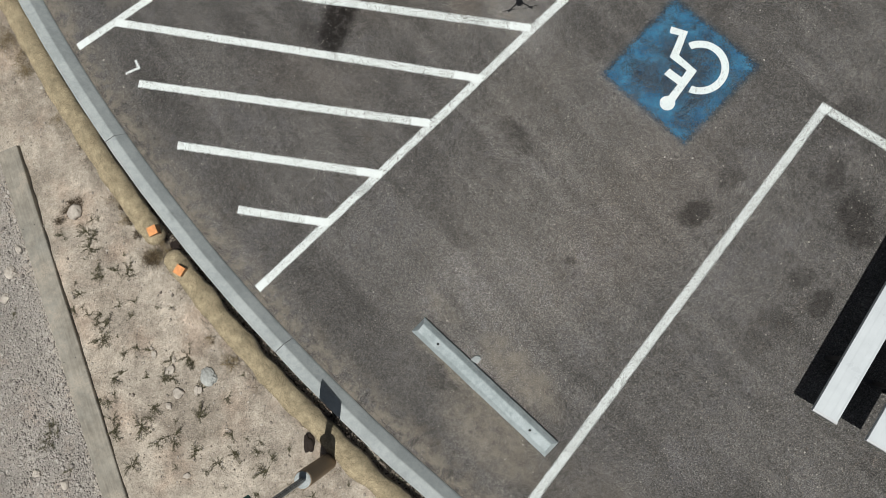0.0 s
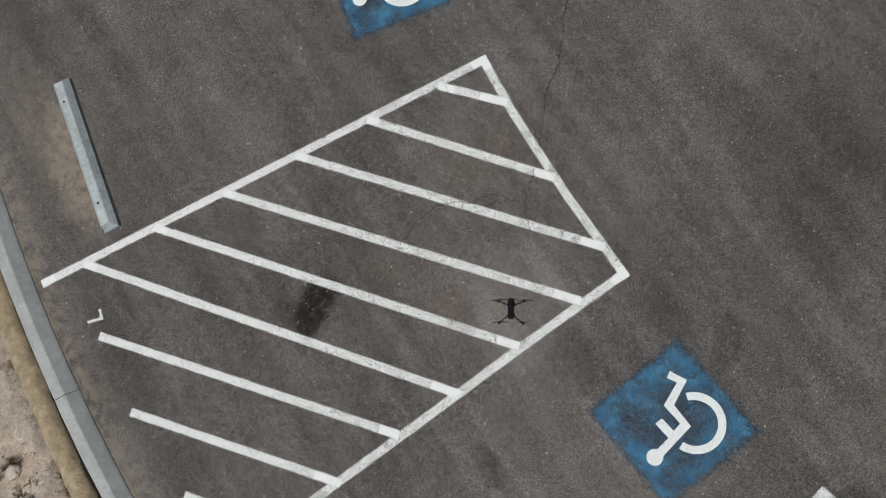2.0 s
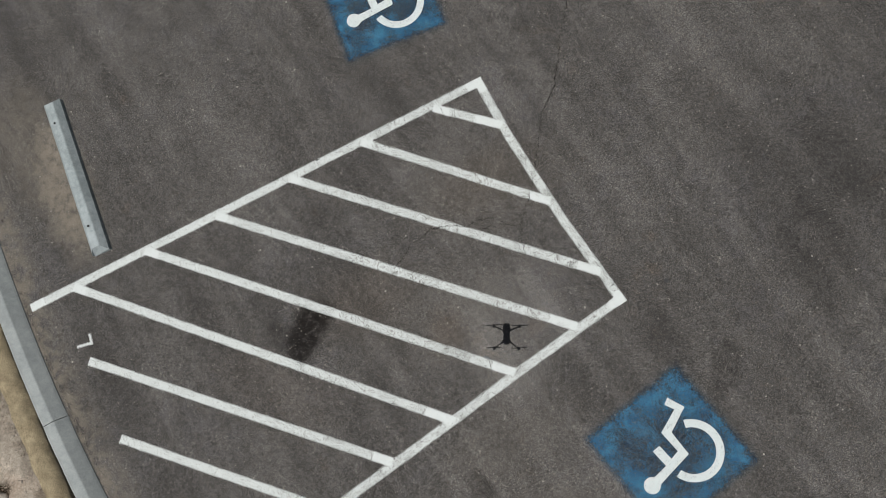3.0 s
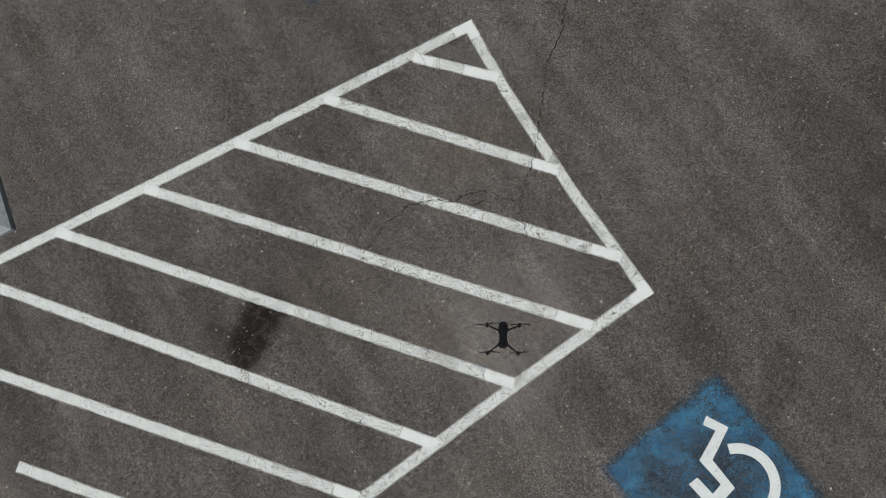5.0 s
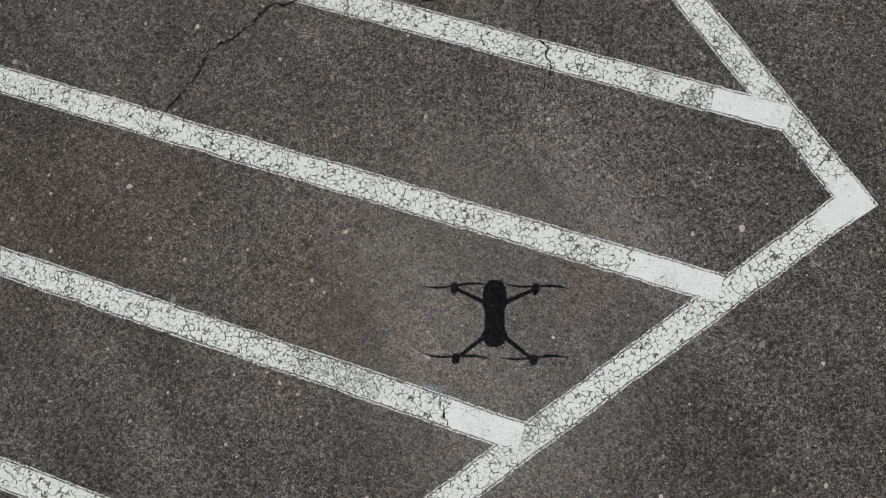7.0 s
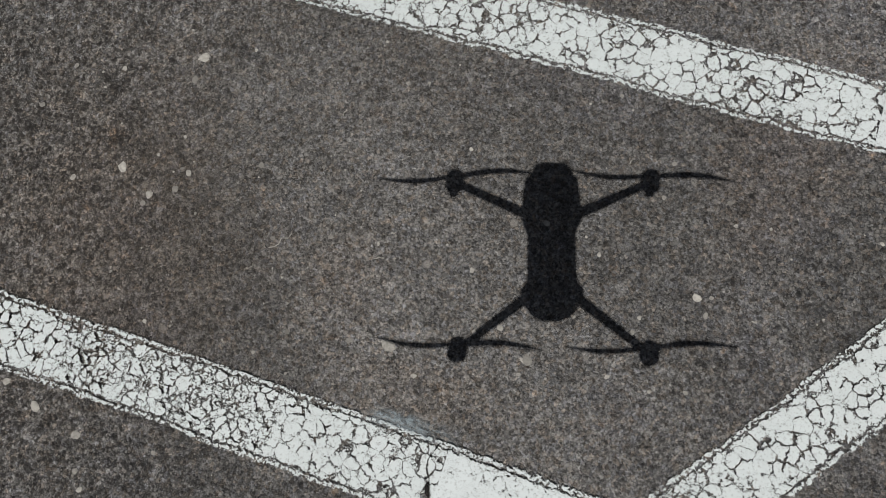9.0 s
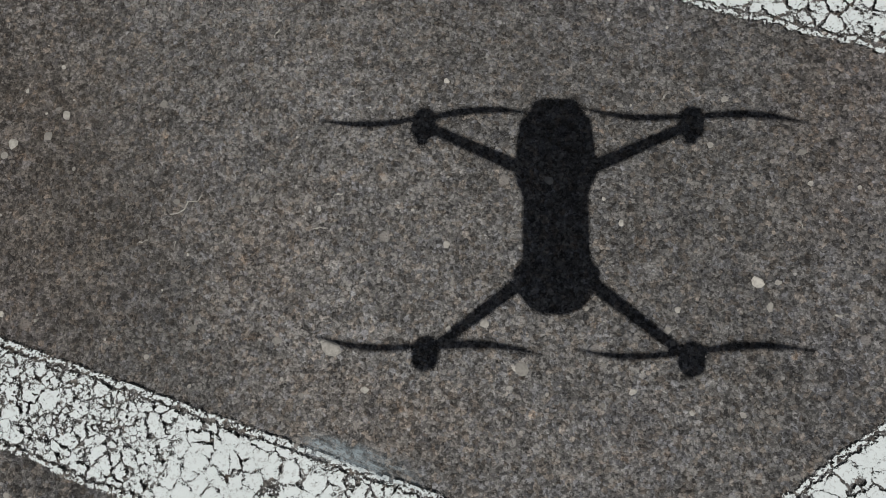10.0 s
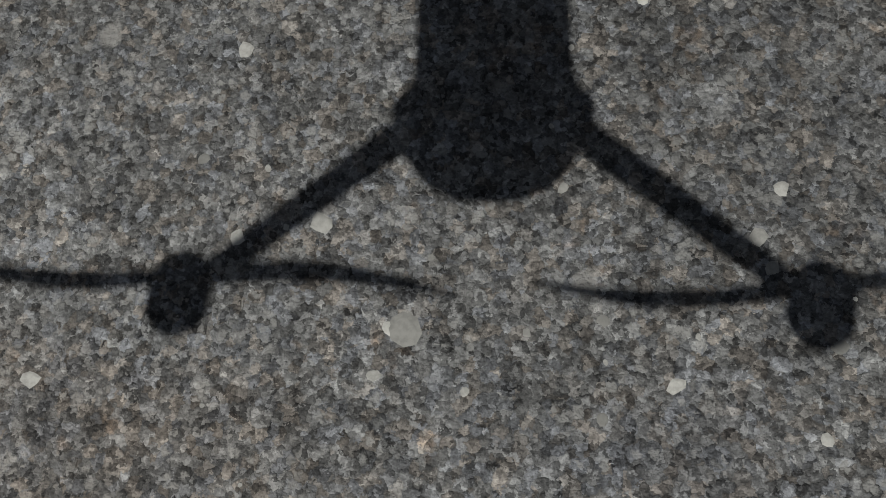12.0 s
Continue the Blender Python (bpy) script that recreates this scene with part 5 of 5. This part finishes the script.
for x, y, length, turn in ((0.526, 2.620, 0.036, 38), (0.487, 2.584, 0.014, 30), (0.519, 2.581, 0.008, 100), (0.657, 2.601, 0.016, 14), (0.674, 2.635, 0.010, 20), (0.60, 2.80, 0.012, 70), (1.10, 2.62, 0.011, 120), (1.13, 2.54, 0.014, 15), (0.98, 2.74, 0.009, 60)):
    at, way = Vector((x, y, 0.0008)), Vector((math.cos(radians(turn)), math.sin(radians(turn)), 0)) * length / 2
    nodes = [at + way * (k / 2.5 - 1) + Vector((-way.y, way.x, 0)) * litter.uniform(-0.22, 0.22) for k in range(6)]
    for k in range(5):
        rod(bm, nodes[k], nodes[k + 1], 0.0004 + 0.0006 * litter.random(), 0.0004 + 0.0006 * litter.random(), 5)
tagged(part("dry_litter", bm, CHIP), "pale dry stalks and fibres scattered on asphalt", "litter", kind="stuff")
for x, y, r in ((2.400, 3.210, 0.022), (-1.140, 4.348, 0.014)):
    bm = bmesh.new()
    lathe(bm, [(r, 0.0), (r * 0.95, 0.004), (r * 0.6, 0.007)], 14)
    ob = part("survey_nail", bm, DARK_STEEL)
    ob.matrix_world = pose(x, y, 0.0)
    tagged(ob, "small dark round nail head in the asphalt", "nail", "dark nail heads")


# ---- the drone that hovers over the aisle, seen by its shadow ----
def drone():
    high = 8.0
    spot = Vector((0.880, 2.632, 0))
    at = spot + Vector((SUN.x / SUN.z, SUN.y / SUN.z, 1)) * high
    thing = tagged(empty("drone", pose(at.x, at.y, at.z, 0, 0, 1.5)), "small grey four-rotor drone hovering over asphalt", "drone")
    bm = bmesh.new()
    rings = []
    for y, w, t in ((-0.099, 0.030, 0.030), (-0.094, 0.050, 0.040), (-0.084, 0.066, 0.048), (-0.074, 0.078, 0.052), (-0.064, 0.080, 0.055), (-0.058, 0.068, 0.056), (-0.050, 0.0635, 0.058), (0.008, 0.0615, 0.058),
                    (0.018, 0.068, 0.058), (0.026, 0.076, 0.058), (0.040, 0.0760, 0.058), (0.062, 0.0735, 0.055), (0.080, 0.068, 0.052), (0.083, 0.058, 0.050), (0.091, 0.050, 0.046), (0.099, 0.043, 0.036)):
        rings.append([bm.verts.new((w / 2 * math.copysign(abs(math.cos(a)) ** 0.5, math.cos(a)), y, t / 2 * math.copysign(abs(math.sin(a)) ** 0.6, math.sin(a)))) for a in [2 * math.pi * k / 16 for k in range(16)]])
    for lo, hi in zip(rings, rings[1:]):
        for k in range(16):
            bm.faces.new((lo[k], lo[(k + 1) % 16], hi[(k + 1) % 16], hi[k]))
    bm.faces.new(rings[0])
    bm.faces.new(list(reversed(rings[-1])))
    bmesh.ops.recalc_face_normals(bm, faces=bm.faces)
    part("body", bm, DRONE_GREY, thing, smooth=True)
    bm = bmesh.new()
    block(bm, 0.036, 0.034, 0.034, (0, 0.082, -0.052), 0.008)
    part("gimbal_housing", bm, DRONE_BLACK, thing, "black camera housing")
    for sx in (-1, 1):
        for root, tip, front in (((0.030, 0.034), (0.126, 0.074), True), ((0.028, -0.070), (0.119, -0.140), False)):
            a, b = (sx * root[0], root[1], 0.0), (sx * tip[0], tip[1], 0.012 if front else -0.004)
            bm = bmesh.new()
            rod(bm, a, b, 0.0072, 0.0052, 10)
            arm = part("arm", bm, DRONE_GREY, thing, smooth=True)
            bm = bmesh.new()
            bmesh.ops.create_cone(bm, cap_ends=True, segments=20, radius1=0.0128, radius2=0.0120, depth=0.032, matrix=Matrix.Translation(Vector(b) + Vector((0, 0, 0.006))))
            part("motor", bm, DRONE_BLACK, arm, "black motor can")
            bm = bmesh.new()
            if front:
                block(bm, 0.012, 0.014, 0.026, (b[0], b[1] - 0.004, -0.022), 0.003)
            else:
                block(bm, 0.010, 0.012, 0.02, (b[0], b[1] - 0.004, -0.022), 0.003)
            part("foot", bm, DRONE_GREY, arm)
            turn = (-3 if front else 2) * sx
            prop = part("propeller_hub", lathe(bmesh.new(), [(0.007, 0.0), (0.007, 0.008), (0.004, 0.012)], 14), DRONE_BLACK, thing)
            prop.matrix_basis = pose(b[0], b[1], b[2] + 0.023, 0, 0, turn)
            for way in (1, -1):
                bm = bmesh.new()
                rows = []
                for k in range(11):
                    u = k / 10
                    chord = 0.0070 * (0.75 + 1.6 * u - 2.25 * u * u) + 0.0010
                    x = way * (0.006 + 0.100 * u)
                    y = way * (0.006 * math.sin(u * 3.0) - 0.004 * u)
                    lead, z = chord * 0.5, 0.004 + 0.003 * u
                    tilt = 0.30 * (1 - u)
                    rows.append([bm.verts.new((x, y + s * lead, z + way * s * lead * tilt + h)) for s, h in ((1, 0), (0, 0.0008), (-1, 0), (0, -0.0006))])
                for lo, hi in zip(rows, rows[1:]):
                    for i in range(4):
                        bm.faces.new((lo[i], lo[(i + 1) % 4], hi[(i + 1) % 4], hi[i]))
                bm.faces.new(rows[0])
                bm.faces.new(list(reversed(rows[-1])))
                bmesh.ops.recalc_face_normals(bm, faces=bm.faces)
                part("blade", bm, DRONE_BLACK, prop, smooth=True)
    return thing


drone()
